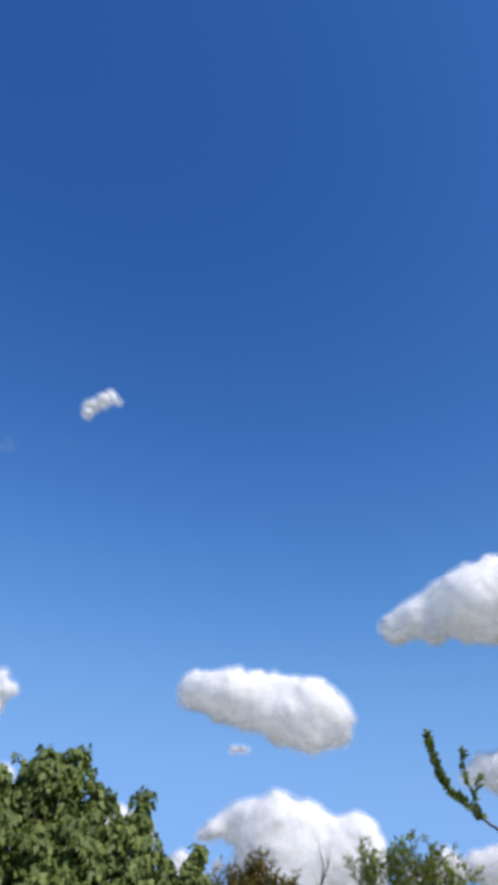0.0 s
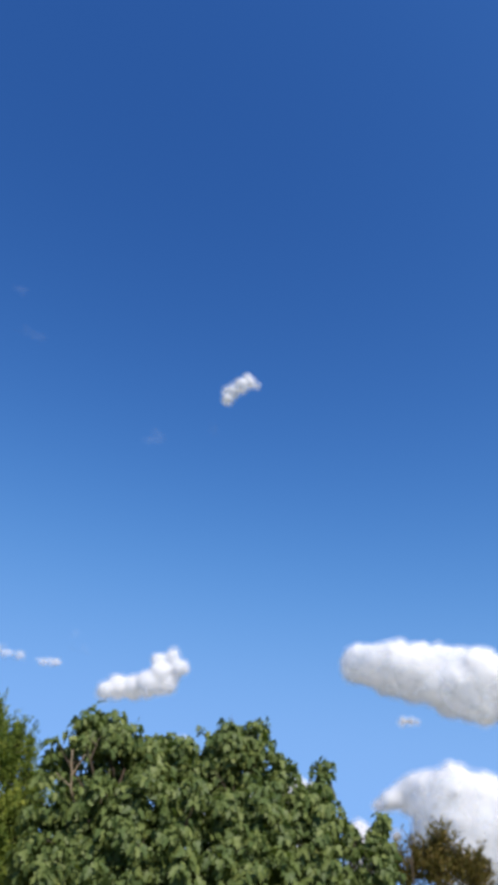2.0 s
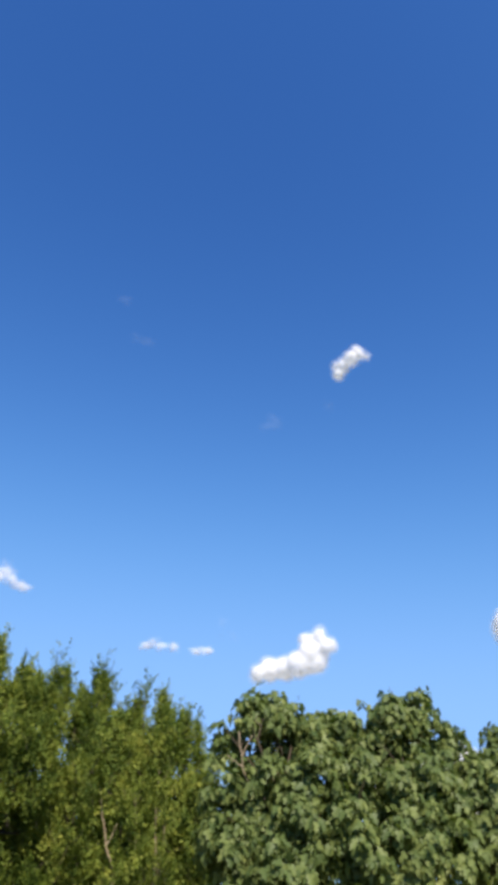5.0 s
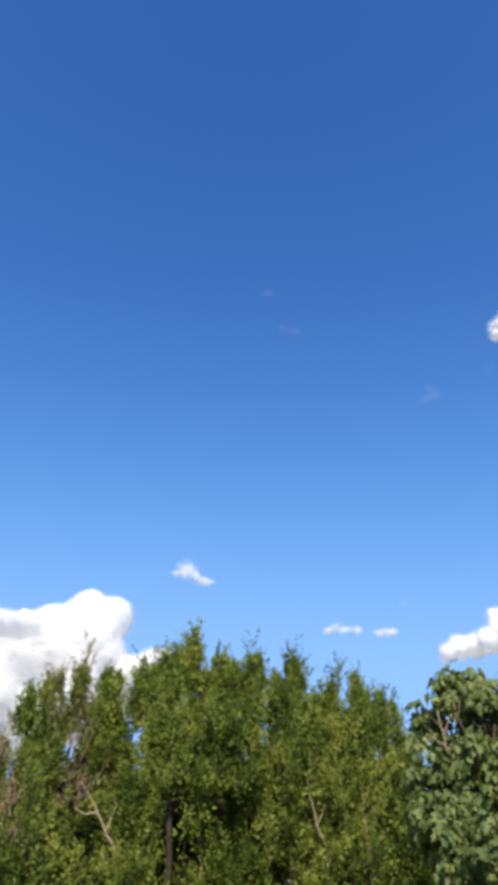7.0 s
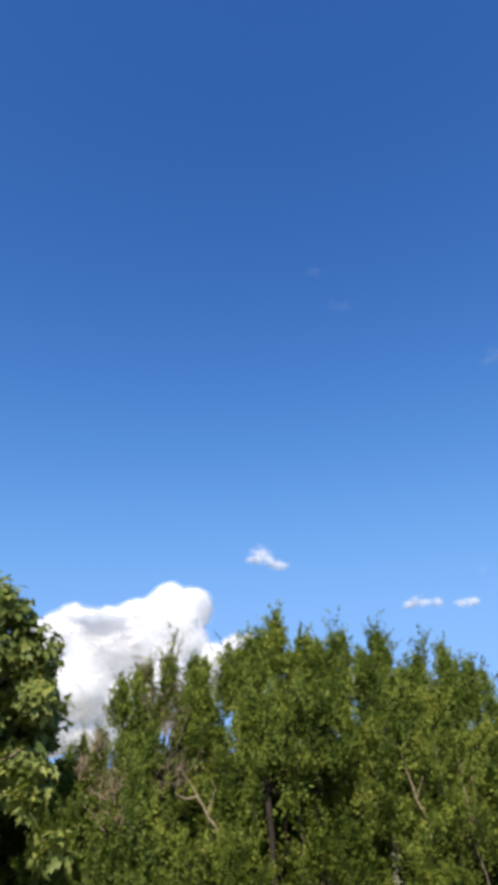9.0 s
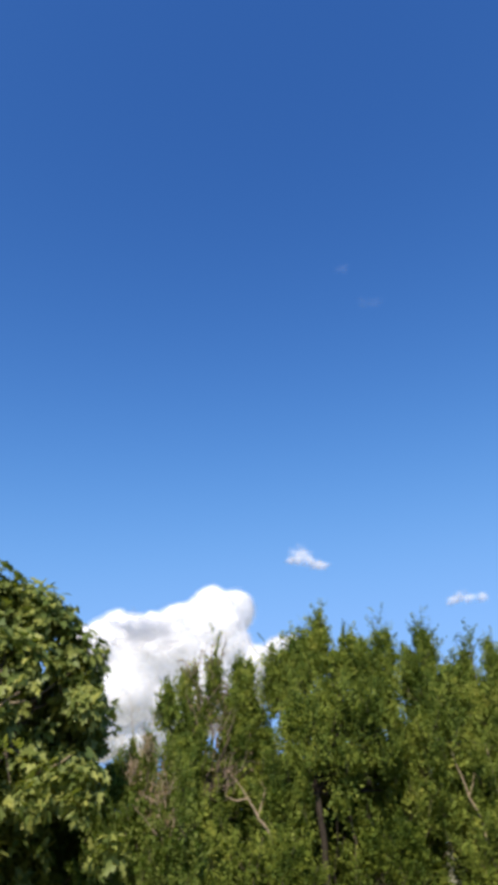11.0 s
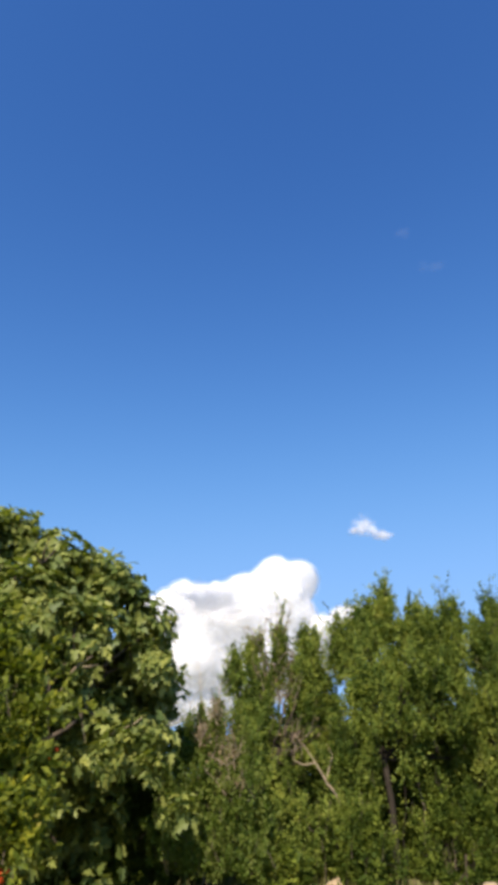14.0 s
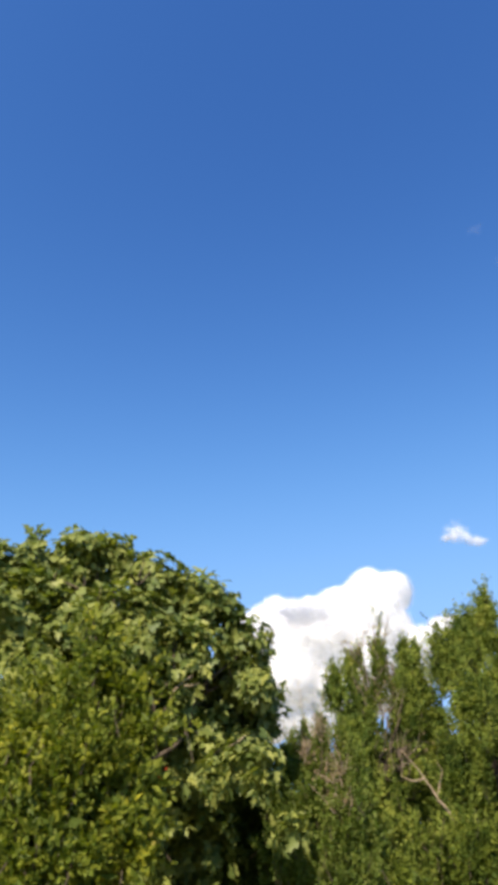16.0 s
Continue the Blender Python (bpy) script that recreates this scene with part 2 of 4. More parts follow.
    faces.append(tuple(start + (len(pts) - 1) * sides + k for k in range(sides)))


def bent(rng, a, b, sag=0.12, n=7):
    """A wandering line from a to b."""
    a, b = np.array(a, float), np.array(b, float)
    side = rng.normal(size=3) * np.linalg.norm(b - a) * sag
    fine = rng.normal(size=(n, 3)) * np.linalg.norm(b - a) * sag * 0.18
    s = np.linspace(0, 1, n)[:, None]
    line = a + (b - a) * s + side * (s * (1 - s) * 2.4)
    line[1:-1] += fine[1:-1]
    return line


def unit(v):
    return v / np.maximum(np.linalg.norm(v, axis=-1, keepdims=True), 1e-9)


# leaf blades: x along the midrib, y across, z out of the blade
LOBED = ([(0, 0, 0), (-0.06, 0.244, 0.05), (0.22, 0.403, 0.06), (0.38, 0.183, 0.05), (0.72, 0.293, -0.05), (0.72, 0.122, 0.0), (1, 0, -0.2),
          (0.72, -0.122, 0.0), (0.72, -0.293, -0.05), (0.38, -0.183, 0.05), (0.22, -0.403, 0.06), (-0.06, -0.244, 0.05), (0.4, 0, -0.02)],
         [(0, 12, 3, 2, 1), (12, 6, 5, 4, 3), (0, 11, 10, 9, 12), (12, 9, 8, 7, 6)])
OVAL = ([(0, 0, 0), (0.45, 0.3, 0.07), (1, 0, -0.08), (0.45, -0.3, 0.07)], [(0, 2, 1), (0, 3, 2)])
SPRAY = ([(0, 0, 0), (0.45, 0.145, 0.05), (1, 0, -0.08), (0.45, -0.145, 0.05)], [(0, 2, 1), (0, 3, 2)])
BROAD = ([(0, 0, 0), (0.42, 0.27, 0.06), (1, 0, -0.1), (0.42, -0.27, 0.06)], [(0, 2, 1), (0, 3, 2)])
NARROW = ([(0, 0, 0), (0.45, 0.13, 0.03), (1, 0, -0.1), (0.45, -0.13, 0.03)], [(0, 2, 1), (0, 3, 2)])


def leaf_mesh(name, blade, pos, axis, normal, size, mat):
    """One mesh of many blades, each at pos along axis, facing normal."""
    bv, bf = np.array(blade[0], float), blade[1]
    x = unit(axis)
    y = unit(np.cross(normal, x))
    z = np.cross(x, y)
    v = (pos[:, None] + (bv[None, :, :1] * x[:, None] + bv[None, :, 1:2] * y[:, None] + bv[None, :, 2:] * z[:, None]) * size[:, None, None])
    n, k = len(pos), len(bv)
    me = bpy.data.meshes.new(name)
    loops = np.concatenate([np.array(f) for f in bf])
    sizes = np.array([len(f) for f in bf])
    starts = np.concatenate([[0], np.cumsum(sizes)[:-1]])
    me.vertices.add(n * k)
    me.vertices.foreach_set("co", v.reshape(-1).astype(np.float32))
    me.loops.add(n * len(loops))
    me.loops.foreach_set("vertex_index", (loops[None] + np.arange(n)[:, None] * k).reshape(-1).astype(np.int32))
    me.polygons.add(n * len(bf))
    me.polygons.foreach_set("loop_start", (starts[None] + np.arange(n)[:, None] * len(loops)).reshape(-1).astype(np.int32))
    me.update(calc_edges=True)
    me.materials.append(mat)
    return me


def in_ball(rng, n, low=0.0):
    d = unit(rng.normal(size=(n, 3)))
    return d, (low ** 3 + (1 - low ** 3) * rng.random(n)) ** (1 / 3)


def waves(rng, p, size):
    """A smooth random field over the points, with swells of about the given size."""
    f = np.zeros(len(p))
    for _ in range(7):
        k = unit(rng.normal(size=3)) * 2 * math.pi / (size * rng.uniform(1.4, 3.0))
        f += np.cos(p @ k + rng.uniform(0, 6.28))
    return f


def patchy(rng, p, size, keep):
    """True where the foliage stands; hollows of about the given size are left open between."""
    f = waves(rng, p, size)
    return f > np.quantile(f, 1 - keep)


UP = np.array([0.0, 0.0, 1.0])


def shoot_leaves(rng, lobes, density, length, leaf, spires=(), upright=0.9, per=110, girth=0.1):
    """Upright leafy plumes filling the lobes; returns leaf arrays and the plumes' lines."""
    starts, dirs, lens, wide = [], [], [], []
    for x, y, z, r in lobes:
        n = max(5, int(density * r ** 1.9))
        d, q = in_ball(rng, n, 0.3)
        at = d * (q * r * 0.9)[:, None]
        way = unit(UP * upright + d * 0.7 + rng.normal(size=(n, 3)) * 0.28)
        tall = length * rng.uniform(0.6, 1.3, n)
        starts.append(np.array((x, y, z)) + at - way * (tall * 0.5)[:, None])
        dirs.append(way)
        lens.append(tall)
        wide.append(girth * rng.uniform(0.7, 1.3, n))
    for x, y, z, tall in spires:
        n = 5
        way = unit(UP + rng.normal(size=(n, 3)) * 0.12)
        starts.append(np.array((x, y, z - tall)) + rng.normal(size=(n, 3)) * np.array((0.06, 0.06, 0.1)))
        dirs.append(way)
        lens.append(tall * rng.uniform(0.7, 1.0, n))
        wide.append(girth * rng.uniform(0.3, 0.55, n))
    starts, dirs, lens, wide = (np.concatenate(a) for a in (starts, dirs, lens, wide))
    stay = patchy(rng, starts, 0.4, 0.79)
    stay[len(stay) - 5 * len(spires):] = True
    starts, dirs, lens, wide = starts[stay], dirs[stay], lens[stay], wide[stay]
    m = len(starts)
    k = 10
    q = per // k
    s = ((np.arange(k) + rng.random((m, k))) / k) ** 0.85
    off = unit(rng.normal(size=(m, k, 3)))
    off = unit(off - dirs[:, None] * (off * dirs[:, None]).sum(-1, keepdims=True))
    way = unit(dirs[:, None] * 0.75 + off * 0.85 + rng.normal(size=(m, k, 3)) * 0.2)
    reach = wide[:, None] * (0.7 + 2.4 * s * (1 - s) * 2) * rng.uniform(0.75, 1.25, (m, k))
    sway = unit(np.cross(dirs, rng.normal(size=(m, 3)))) * (lens * 0.12)[:, None]
    foot = starts[:, None] + dirs[:, None] * (lens[:, None] * s)[..., None] + sway[:, None] * (s * s)[..., None]
    across = unit(np.cross(way, rng.normal(size=(m, k, 3)) * 0.5 + UP))
    over = np.cross(across, way) + UP * 0.3
    u = rng.random((m, k, q))
    hand = np.where(rng.random((m, k, q)) < 0.5, -1.0, 1.0)
    pos = foot[:, :, None] + way[:, :, None] * (reach[..., None] * u)[..., None] + rng.normal(size=(m, k, q, 3)) * 0.012
    axis = way[:, :, None] * 0.8 + UP * 0.45 + across[:, :, None] * (hand * 0.42)[..., None] + rng.normal(size=(m, k, q, 3)) * 0.22
    normal = over[:, :, None] + rng.normal(size=(m, k, q, 3)) * 0.24
    size = leaf * rng.uniform(0.6, 1.25, (m, k, q)) * (1.1 - 0.3 * u)
    keep = np.ones((m, k, q), bool)
    lone = 5 * len(spires)
    if lone:
        keep[m - lone:] = rng.random((lone, k, q)) < 0.85
    return pos[keep], axis[keep], normal[keep], size[keep], starts, starts + dirs * lens[:, None]


def between(p, gaps):
    """Which points lie outside the deep gaps between boughs: (x, y, z, radius, depth), running in from the garden side."""
    keep = np.ones(len(p), bool)
    for x, y, z, r, deep in gaps:
        q = p - np.array((x, y, z))
        inward = unit(np.array((x, y, 0.0)))
        s = q @ inward
        side = q - s[:, None] * inward
        keep &= (np.linalg.norm(side, axis=1) > r) | (s < -0.6) | (s > deep)
    return keep


def rosette_leaves(rng, lobes, density, leaf, per, droop, keep, gaps=()):
    """Whorls of drooping blades at the twig ends over and inside the lobes."""
    tips, outs, shell = [], [], []
    for x, y, z, r in lobes:
        n = max(5, int(density * r ** 2))
        d, s = in_ball(rng, n, 0.72)
        tips.append(np.array((x, y, z)) + d * (s * r)[:, None])
        outs.append(unit(d + UP * 0.55 + rng.normal(size=d.shape) * 0.25))
        shell.append(np.ones(n, bool))
        n = int(n * 0.7)
        d, s = in_ball(rng, n, 0.2)
        tips.append(np.array((x, y, z)) + d * (s * r * 0.6)[:, None])
        outs.append(unit(d + UP * 0.4))
        shell.append(np.zeros(n, bool))
    tips, outs, shell = np.concatenate(tips), np.concatenate(outs), np.concatenate(shell)
    swell = waves(rng, tips, 0.24)
    stay = (swell > np.quantile(swell, 1 - keep)) | ~shell
    deep = waves(rng, tips, 0.45)
    stay &= (deep > np.quantile(deep, 0.13)) | ~shell
    tips = tips + outs * (shell * np.clip(swell, -2.5, 1.5) * 0.05)[:, None]
    stay &= between(tips, gaps) | (rng.random(len(tips)) < 0.06)
    tips, outs = tips[stay], outs[stay]
    m = len(tips)
    side = unit(np.cross(outs, rng.normal(size=(m, 3))))
    other = np.cross(outs, side)
    a = 2 * math.pi * (np.arange(per)[None] + rng.uniform(-0.35, 0.35, (m, per))) / per
    ring = side[:, None] * np.cos(a)[..., None] + other[:, None] * np.sin(a)[..., None]
    lift = rng.uniform(-0.1, 0.7, (m, per))[..., None]
    axis = unit(ring + outs[:, None] * lift - UP * droop * rng.uniform(0.5, 1.5, (m, per))[..., None])
    size = leaf * rng.uniform(0.55, 1.2, (m, per))
    pos = tips[:, None] + ring * 0.03 + outs[:, None] * rng.uniform(-0.07, 0.05, (m, per))[..., None] + axis * (0.25 * size)[..., None]
    normal = outs[:, None] * 1.0 + UP * 0.3 + rng.normal(size=(m, per, 3)) * 0.5
    flat = lambda q: q.reshape(-1, q.shape[-1])
    return flat(pos), flat(axis), flat(normal), size.reshape(-1), tips


def lay(x, y):
    """Height of the ground: level round the viewer, a low bank under the hedge, gently uneven."""
    r = math.hypot(x, y)
    s = min(max((r - 6.0) / 6.0, 0), 1)
    return 0.5 * s * s * (3 - 2 * s) + 0.05 * noise.noise((x * 0.35, y * 0.35, 0)) * min(r / 3, 1)


def woody(rng, root, base, fork, lobes, girth, bark, stems=1, spread=0.25, bare=False):
    """Trunk and limbs: from base up to a fork, then a limb into every lobe."""
    fork = np.array(fork, float)
    for k in range(stems):
        v, f = [], []
        foot = np.array(base, float) + (rng.normal(size=3) * spread * (k > 0)) * np.array((1, 1, 0))
        foot[2] = lay(foot[0], foot[1]) - 0.05
        top = fork + rng.normal(size=3) * spread * (k > 0)
        line = bent(rng, foot, top, 0.08)
        w = girth * (0.75 if k else 1)
        tube(v, f, line, w * np.array([1.35, 1.05, 0.95, 0.9, 0.85, 0.8, 0.7]), 9)
        child("trunk", mesh_of("trunk", v, f, bark, True), root)
    for x, y, z, r in lobes:
        if bare and z < fork[2] + 0.6:
            continue
        if z - fork[2] < -0.2:
            start = np.array(base, float) * 0.4 + fork * 0.6
            slim = 0.4
        else:
            start, slim = fork, 1.0
        v, f = [], []
        end = np.array((x, y, z + 0.4 * r))
        line = bent(rng, start, end, 0.14, 8)
        tube(v, f, line, slim * girth * np.linspace(0.45, 0.08, 8), 6)
        for _ in range(5):
            i = rng.integers(3, 8)
            tip = line[i] + unit(rng.normal(size=3) + UP * 0.6) * r * rng.uniform(0.5, 0.95)
            tube(v, f, bent(rng, line[i], tip, 0.12, 5), girth * np.linspace(0.2, 0.05, 5), 4)
        child("limb", mesh_of("limb", v, f, bark, True), root)


LEAVES = []


def front_leaves(rng, base, p, count=300):
    """Marks leaves on the side of the crown that faces the garden."""
    face = p[:, :2] @ -unit(np.array(base[:2], float))
    near = np.flatnonzero(face > np.quantile(face, 0.6))
    mark = np.zeros(len(p), bool)
    mark[rng.choice(near, min(count, len(near)), replace=False)] = True
    return mark


def single_leaves():
    """The leaves that can be told apart, each an object under its crown."""
    blades = {}
    for crown, root, blade, pos, axis, normal, size, mat in LEAVES:
        key = (id(blade), mat.name)
        if key not in blades:
            blades[key] = mesh_of("leaf", blade[0], blade[1], mat)
        x = unit(axis)
        y = unit(np.cross(normal, x))
        z = np.cross(x, y)
        back = crown.matrix_parent_inverse
        for k in range(len(pos)):
            m = Matrix(((x[k][0], y[k][0], z[k][0], pos[k][0]), (x[k][1], y[k][1], z[k][1], pos[k][1]), (x[k][2], y[k][2], z[k][2], pos[k][2]), (0, 0, 0, 1)))
            ob = new("leaf", blades[key])
            ob.parent = crown
            ob.matrix_basis = m @ Matrix.Scale(float(size[k]), 4)


def fig_tree(label, base, fork, lobes, seed, leaf=0.135, density=310, mat=FIG_LEAF, girth=0.07, per=8, droop=1.3, keep=0.66, gaps=()):
    rng = np.random.default_rng(seed)
    root = thing("fig_tree", (base[0], base[1], lay(base[0], base[1])), label, "tree", "trees along the garden edge")
    woody(rng, root, base, fork, lobes, girth, BARK, bare=girth > 0.08)
    p, a, n, s, tips = rosette_leaves(rng, lobes, density, leaf, per, droop, keep, gaps)
    single = front_leaves(rng, base, p)
    crown = child("crown", leaf_mesh("crown", LOBED, p[~single], a[~single], n[~single], s[~single], mat), root, "drooping lobed green leaves", "stuff")
    LEAVES.append((crown, root, LOBED, p[single], a[single], n[single], s[single], mat))
    return root


def stem_lines(starts, ends, every, thick):
    v, f = [], []
    for a, b in zip(starts[::every], ends[::every]):
        tube(v, f, [a, (a + b) / 2, b], [thick, thick * 0.8, thick * 0.4], 3)
    return v, f


def hedge_tree(name, label, category, base, fork, lobes, spires, seed, density=92, length=0.8, leaf=0.056, mat=ELM_LEAF, girth=0.06,
               stems=3, blade=SPRAY, bark=BARK, upright=1.6, twig=1, per=380, plume=0.085, pieces=False):
    rng = np.random.default_rng(seed)
    root = thing(name, (base[0], base[1], lay(base[0], base[1])), label, category, "trees along the garden edge")
    if stems:
        woody(rng, root, base, fork, lobes, girth, bark, stems)
    p, a, n, s, b, e = shoot_leaves(rng, lobes, density, length, leaf, spires, upright, per, plume)
    single = front_leaves(rng, base, p, 300 if pieces else 0)
    crown = child("crown", leaf_mesh("crown", blade, p[~single], a[~single], n[~single], s[~single], mat), root, "", "stuff")
    if pieces:
        LEAVES.append((crown, root, blade, p[single], a[single], n[single], s[single], mat))
    mid = []
    for x, y, z, r in lobes:
        k = int(2900 * r ** 2.3) if r > 0.33 and stems else 0
        d, q = in_ball(rng, k)
        mid.append(np.array((x, y, z)) + d * (q * r * 0.74)[:, None])
    mid = np.concatenate(mid)
    if len(mid):
        inner = leaf_mesh("inner_foliage", OVAL, mid, rng.normal(size=mid.shape) + UP, rng.normal(size=mid.shape), rng.uniform(0.07, 0.11, len(mid)), mat)
        child("inner_foliage", inner, root, "", "stuff")
    v, f = stem_lines(b, e, twig, 0.005)
    child("twig", mesh_of("twig", v, f, bark), root, "", "stuff")
    return root


UPRIGHT = np.array((1.0, 1.0, 0.42))  # swells and hollows run up along the shoots


def lumpy(rng, mids, axis, size, depth):
    """Pushes points out from their axis in swells and lets creases sink in between; returns the points and which of them stand."""
    f = waves(rng, mids * UPRIGHT, size) / 2.0
    return axis + (mids - axis) * np.clip(1 + depth * f, 0.35, 1.5)[:, None], f > -1.15 + 0.25 * rng.normal(size=len(f))


def clumps_up(rng, leaders, r, cover, swell=0.32, depth=0.58):
    """Middles and outward ways of leafy sprigs round upright leaders (x, y, low, top, half width)."""
    mids, outs, axes = [], [], []
    for x, y, low, top, w in leaders:
        tall = top - low
        n = max(8, int(cover * 2 * tall * w / (math.pi * r * r)))
        s = rng.random(n)
        a = rng.uniform(0, 2 * math.pi, n)
        q = w * np.clip(1.02 - s ** 2.2, 0.02, 1) ** 0.7 * (0.72 + 0.28 * np.minimum(1, s * 5)) * (0.3 + 0.7 * rng.random(n)) ** 0.6
        lean = rng.normal(size=2) * 0.035 * tall
        axes.append(np.stack([x + lean[0] * (s - 1), y + lean[1] * (s - 1), low + s * tall], 1))
        mids.append(axes[-1] + np.stack([np.cos(a) * q, np.sin(a) * q, 0 * q], 1))
        outs.append(np.stack([np.cos(a), np.sin(a), 0.2 + 0.5 * s], 1))
    mids, outs, axes = np.concatenate(mids), unit(np.concatenate(outs)), np.concatenate(axes)
    mids, stay = lumpy(rng, mids, axes, swell, depth)
    return mids[stay], outs[stay]


def clumps_in(rng, lobes, r, cover, swell=0.3, depth=0.58):
    """The same for round lobes (x, y, z, radius), denser towards their skin."""
    mids, outs, axes = [], [], []
    for x, y, z, big in lobes:
        n = max(5, int(cover * big * big / (r * r)))
        d, q = in_ball(rng, n, 0.55)
        axes.append(np.full((n, 3), (x, y, z)))
        mids.append(axes[-1] + d * (q * big)[:, None])
        outs.append(unit(d + UP * 0.25))
    mids, outs, axes = np.concatenate(mids), np.concatenate(outs), np.concatenate(axes)
    mids, stay = lumpy(rng, mids, axes, swell, depth)
    return mids[stay], outs[stay]


def clump_leaves(rng, mids, outs, r, per, leaf, rise=0.9, hollow=0.3, keep=0.75, long=4.4, thin=0.92):
    """Each sprig a feathery plume pointing out and up; hollows are left between them."""
    stay = patchy(rng, mids * UPRIGHT, hollow, keep)
    mids, outs = mids[stay], outs[stay]
    m = len(mids)
    way = unit(outs * 0.8 + UP * rise + rng.normal(size=(m, 3)) * 0.4)
    span = r * long * rng.uniform(0.55, 1.35, m)
    slim = r * thin * rng.uniform(0.45, 0.8, m)
    u = rng.random((m, per)) ** 0.9
    side = unit(np.cross(way[:, None], rng.normal(size=(m, per, 3))))
    off = side * (slim[:, None] * (1.05 - 0.75 * u) * rng.random((m, per)) ** 0.55)[..., None]
    bow = unit(np.cross(way, rng.normal(size=(m, 3)))) * (span * 0.12)[:, None]
    pos = mids[:, None] + way[:, None] * (span[:, None] * (u - 0.6))[..., None] + off + bow[:, None] * (u * u)[..., None]
    axis = way[:, None] * 0.75 + side * 0.7 + rng.normal(size=(m, per, 3)) * 0.3
    normal = outs[:, None] * 0.45 + UP * 0.3 + side * 0.3 + rng.normal(size=(m, 1, 3)) * 0.55 + rng.normal(size=(m, per, 3)) * 0.24
    size = leaf * rng.uniform(0.6, 1.25, (m, per)) * (1.1 - 0.3 * u)
    flat = lambda q: q.reshape(-1, 3)
    return flat(pos), flat(axis), flat(normal), size.reshape(-1), mids


HEDGE_GAPS = [(-7.86, 8.64, 0.92, 0.29, 2.6), (-9.23, 7.23, 1.63, 0.14, 1.6), (-8.43, 8.11, 1.56, 0.13, 1.8), (-8.44, 8.1, 1.14, 0.14, 1.8), (-7.65, 8.82, 2.29, 0.11, 1.5), (-9.21, 7.19, 1.62, 0.13, 1.6), (-7.83, 8.61, 1.7, 0.11, 1.6), (-7.02, 9.26, 1.81, 0.11, 1.6)]


def leafy(name, label, category, base, leaders, lobes, seed, r=0.12, per=66, leaf=0.058, cover=9.0, mat=None, bark=None, girth=0.06, stems=1,
          fork=2.0, blade=None, rise=1.35, hollow=0.3, keep=0.72, pieces=0, core=1100, shoots=0.22, gaps=None, group="trees along the garden edge"):
    """A tree or bush of leaf clumps: stems from the ground, a limb up each leader, fine twigs in the clumps."""
    rng = np.random.default_rng(seed)
    mat, bark, blade = mat or ELM_LEAF, bark or BARK, blade or BROAD
    gaps = HEDGE_GAPS if gaps is None else gaps
    root = thing(name, (base[0], base[1], lay(base[0], base[1])), label, category, group)
    forks = []
    for k in range(stems):
        v, f = [], []
        foot = np.array((base[0], base[1], 0.0)) + rng.normal(size=3) * (0.3 if k else 0.0)
        foot[2] = lay(foot[0], foot[1]) - 0.05
        top = np.array((base[0], base[1], fork)) + rng.normal(size=3) * (0.25 if k else 0.05)
        tube(v, f, bent(rng, foot, top, 0.05), girth * (0.7 if k else 1) * np.array([1.35, 1.05, 0.95, 0.9, 0.88, 0.84, 0.8]), 9)
        child("trunk", mesh_of("trunk", v, f, bark, True), root)
        forks.append(top)
    ends = [((x, y, low + 0.15 * (top - low)), (x, y, top - 0.03), w) for x, y, low, top, w in leaders] + [((x, y, z), (x, y, z + 0.7 * q), q) for x, y, z, q in lobes]
    for low, top, w in ends:
        start = min(forks, key=lambda q: math.dist(q, low))
        thick = min(girth, 0.045)
        if low[2] < start[2] - 0.2:
            start, thick = np.array((low[0], low[1], lay(low[0], low[1]) - 0.03)) + rng.normal(size=3) * np.array((0.15, 0.15, 0)), min(girth, 0.02)
        v, f = [], []
        line = np.concatenate([bent(rng, start, low, 0.08, 5), bent(rng, low, top, 0.03, 6)[1:]])
        tube(v, f, line, thick * np.linspace(0.5, 0.08, len(line)), 6)
        for i in (5, 6, 7, 8, 9):
            tip = line[i] + unit(rng.normal(size=3) * np.array((1, 1, 0.4)) + UP * 0.7) * w * rng.uniform(0.7, 1.1)
            tube(v, f, bent(rng, line[i], tip, 0.1, 4), thick * np.linspace(0.15, 0.05, 4), 4)
        child("limb", mesh_of("limb", v, f, bark, True), root)
    sets = ([clumps_up(rng, leaders, r, cover)] if leaders else []) + ([clumps_in(rng, lobes, r, cover)] if lobes else [])
    mids, outs = np.concatenate([q[0] for q in sets]), np.concatenate([q[1] for q in sets])
    clear = between(mids, gaps)
    mids, outs = mids[clear], outs[clear]
    p, a, n, s, kept = clump_leaves(rng, mids, outs, r, per, leaf, rise, hollow, keep)
    if shoots:
        high = np.flatnonzero((outs[:, 2] > 0.25) & (rng.random(len(outs)) < shoots))
        tip = clump_leaves(rng, mids[high] + outs[high] * 0.08 + UP * 0.06, outs[high] * 0.5, r, 40, leaf * 0.9, 1.2, 1.0, 1.0, 4.8, 0.42)
        p, a, n, s = (np.concatenate([q, w]) for q, w in zip((p, a, n, s), tip))
    single = front_leaves(rng, base, p, pieces)
    crown = child("crown", leaf_mesh("crown", blade, p[~single], a[~single], n[~single], s[~single], mat), root, "", "stuff")
    if pieces:
        LEAVES.append((crown, root, blade, p[single], a[single], n[single], s[single], mat))
    inner = []
    for x, y, low, top, w in leaders:
        k = int(core * 2 * (top - low) * w) if w > 0.15 else 0
        h, a, q = rng.random(k) ** 1.15 * 0.85, rng.uniform(0, 2 * math.pi, k), w * 0.55 * rng.random(k) ** 0.5
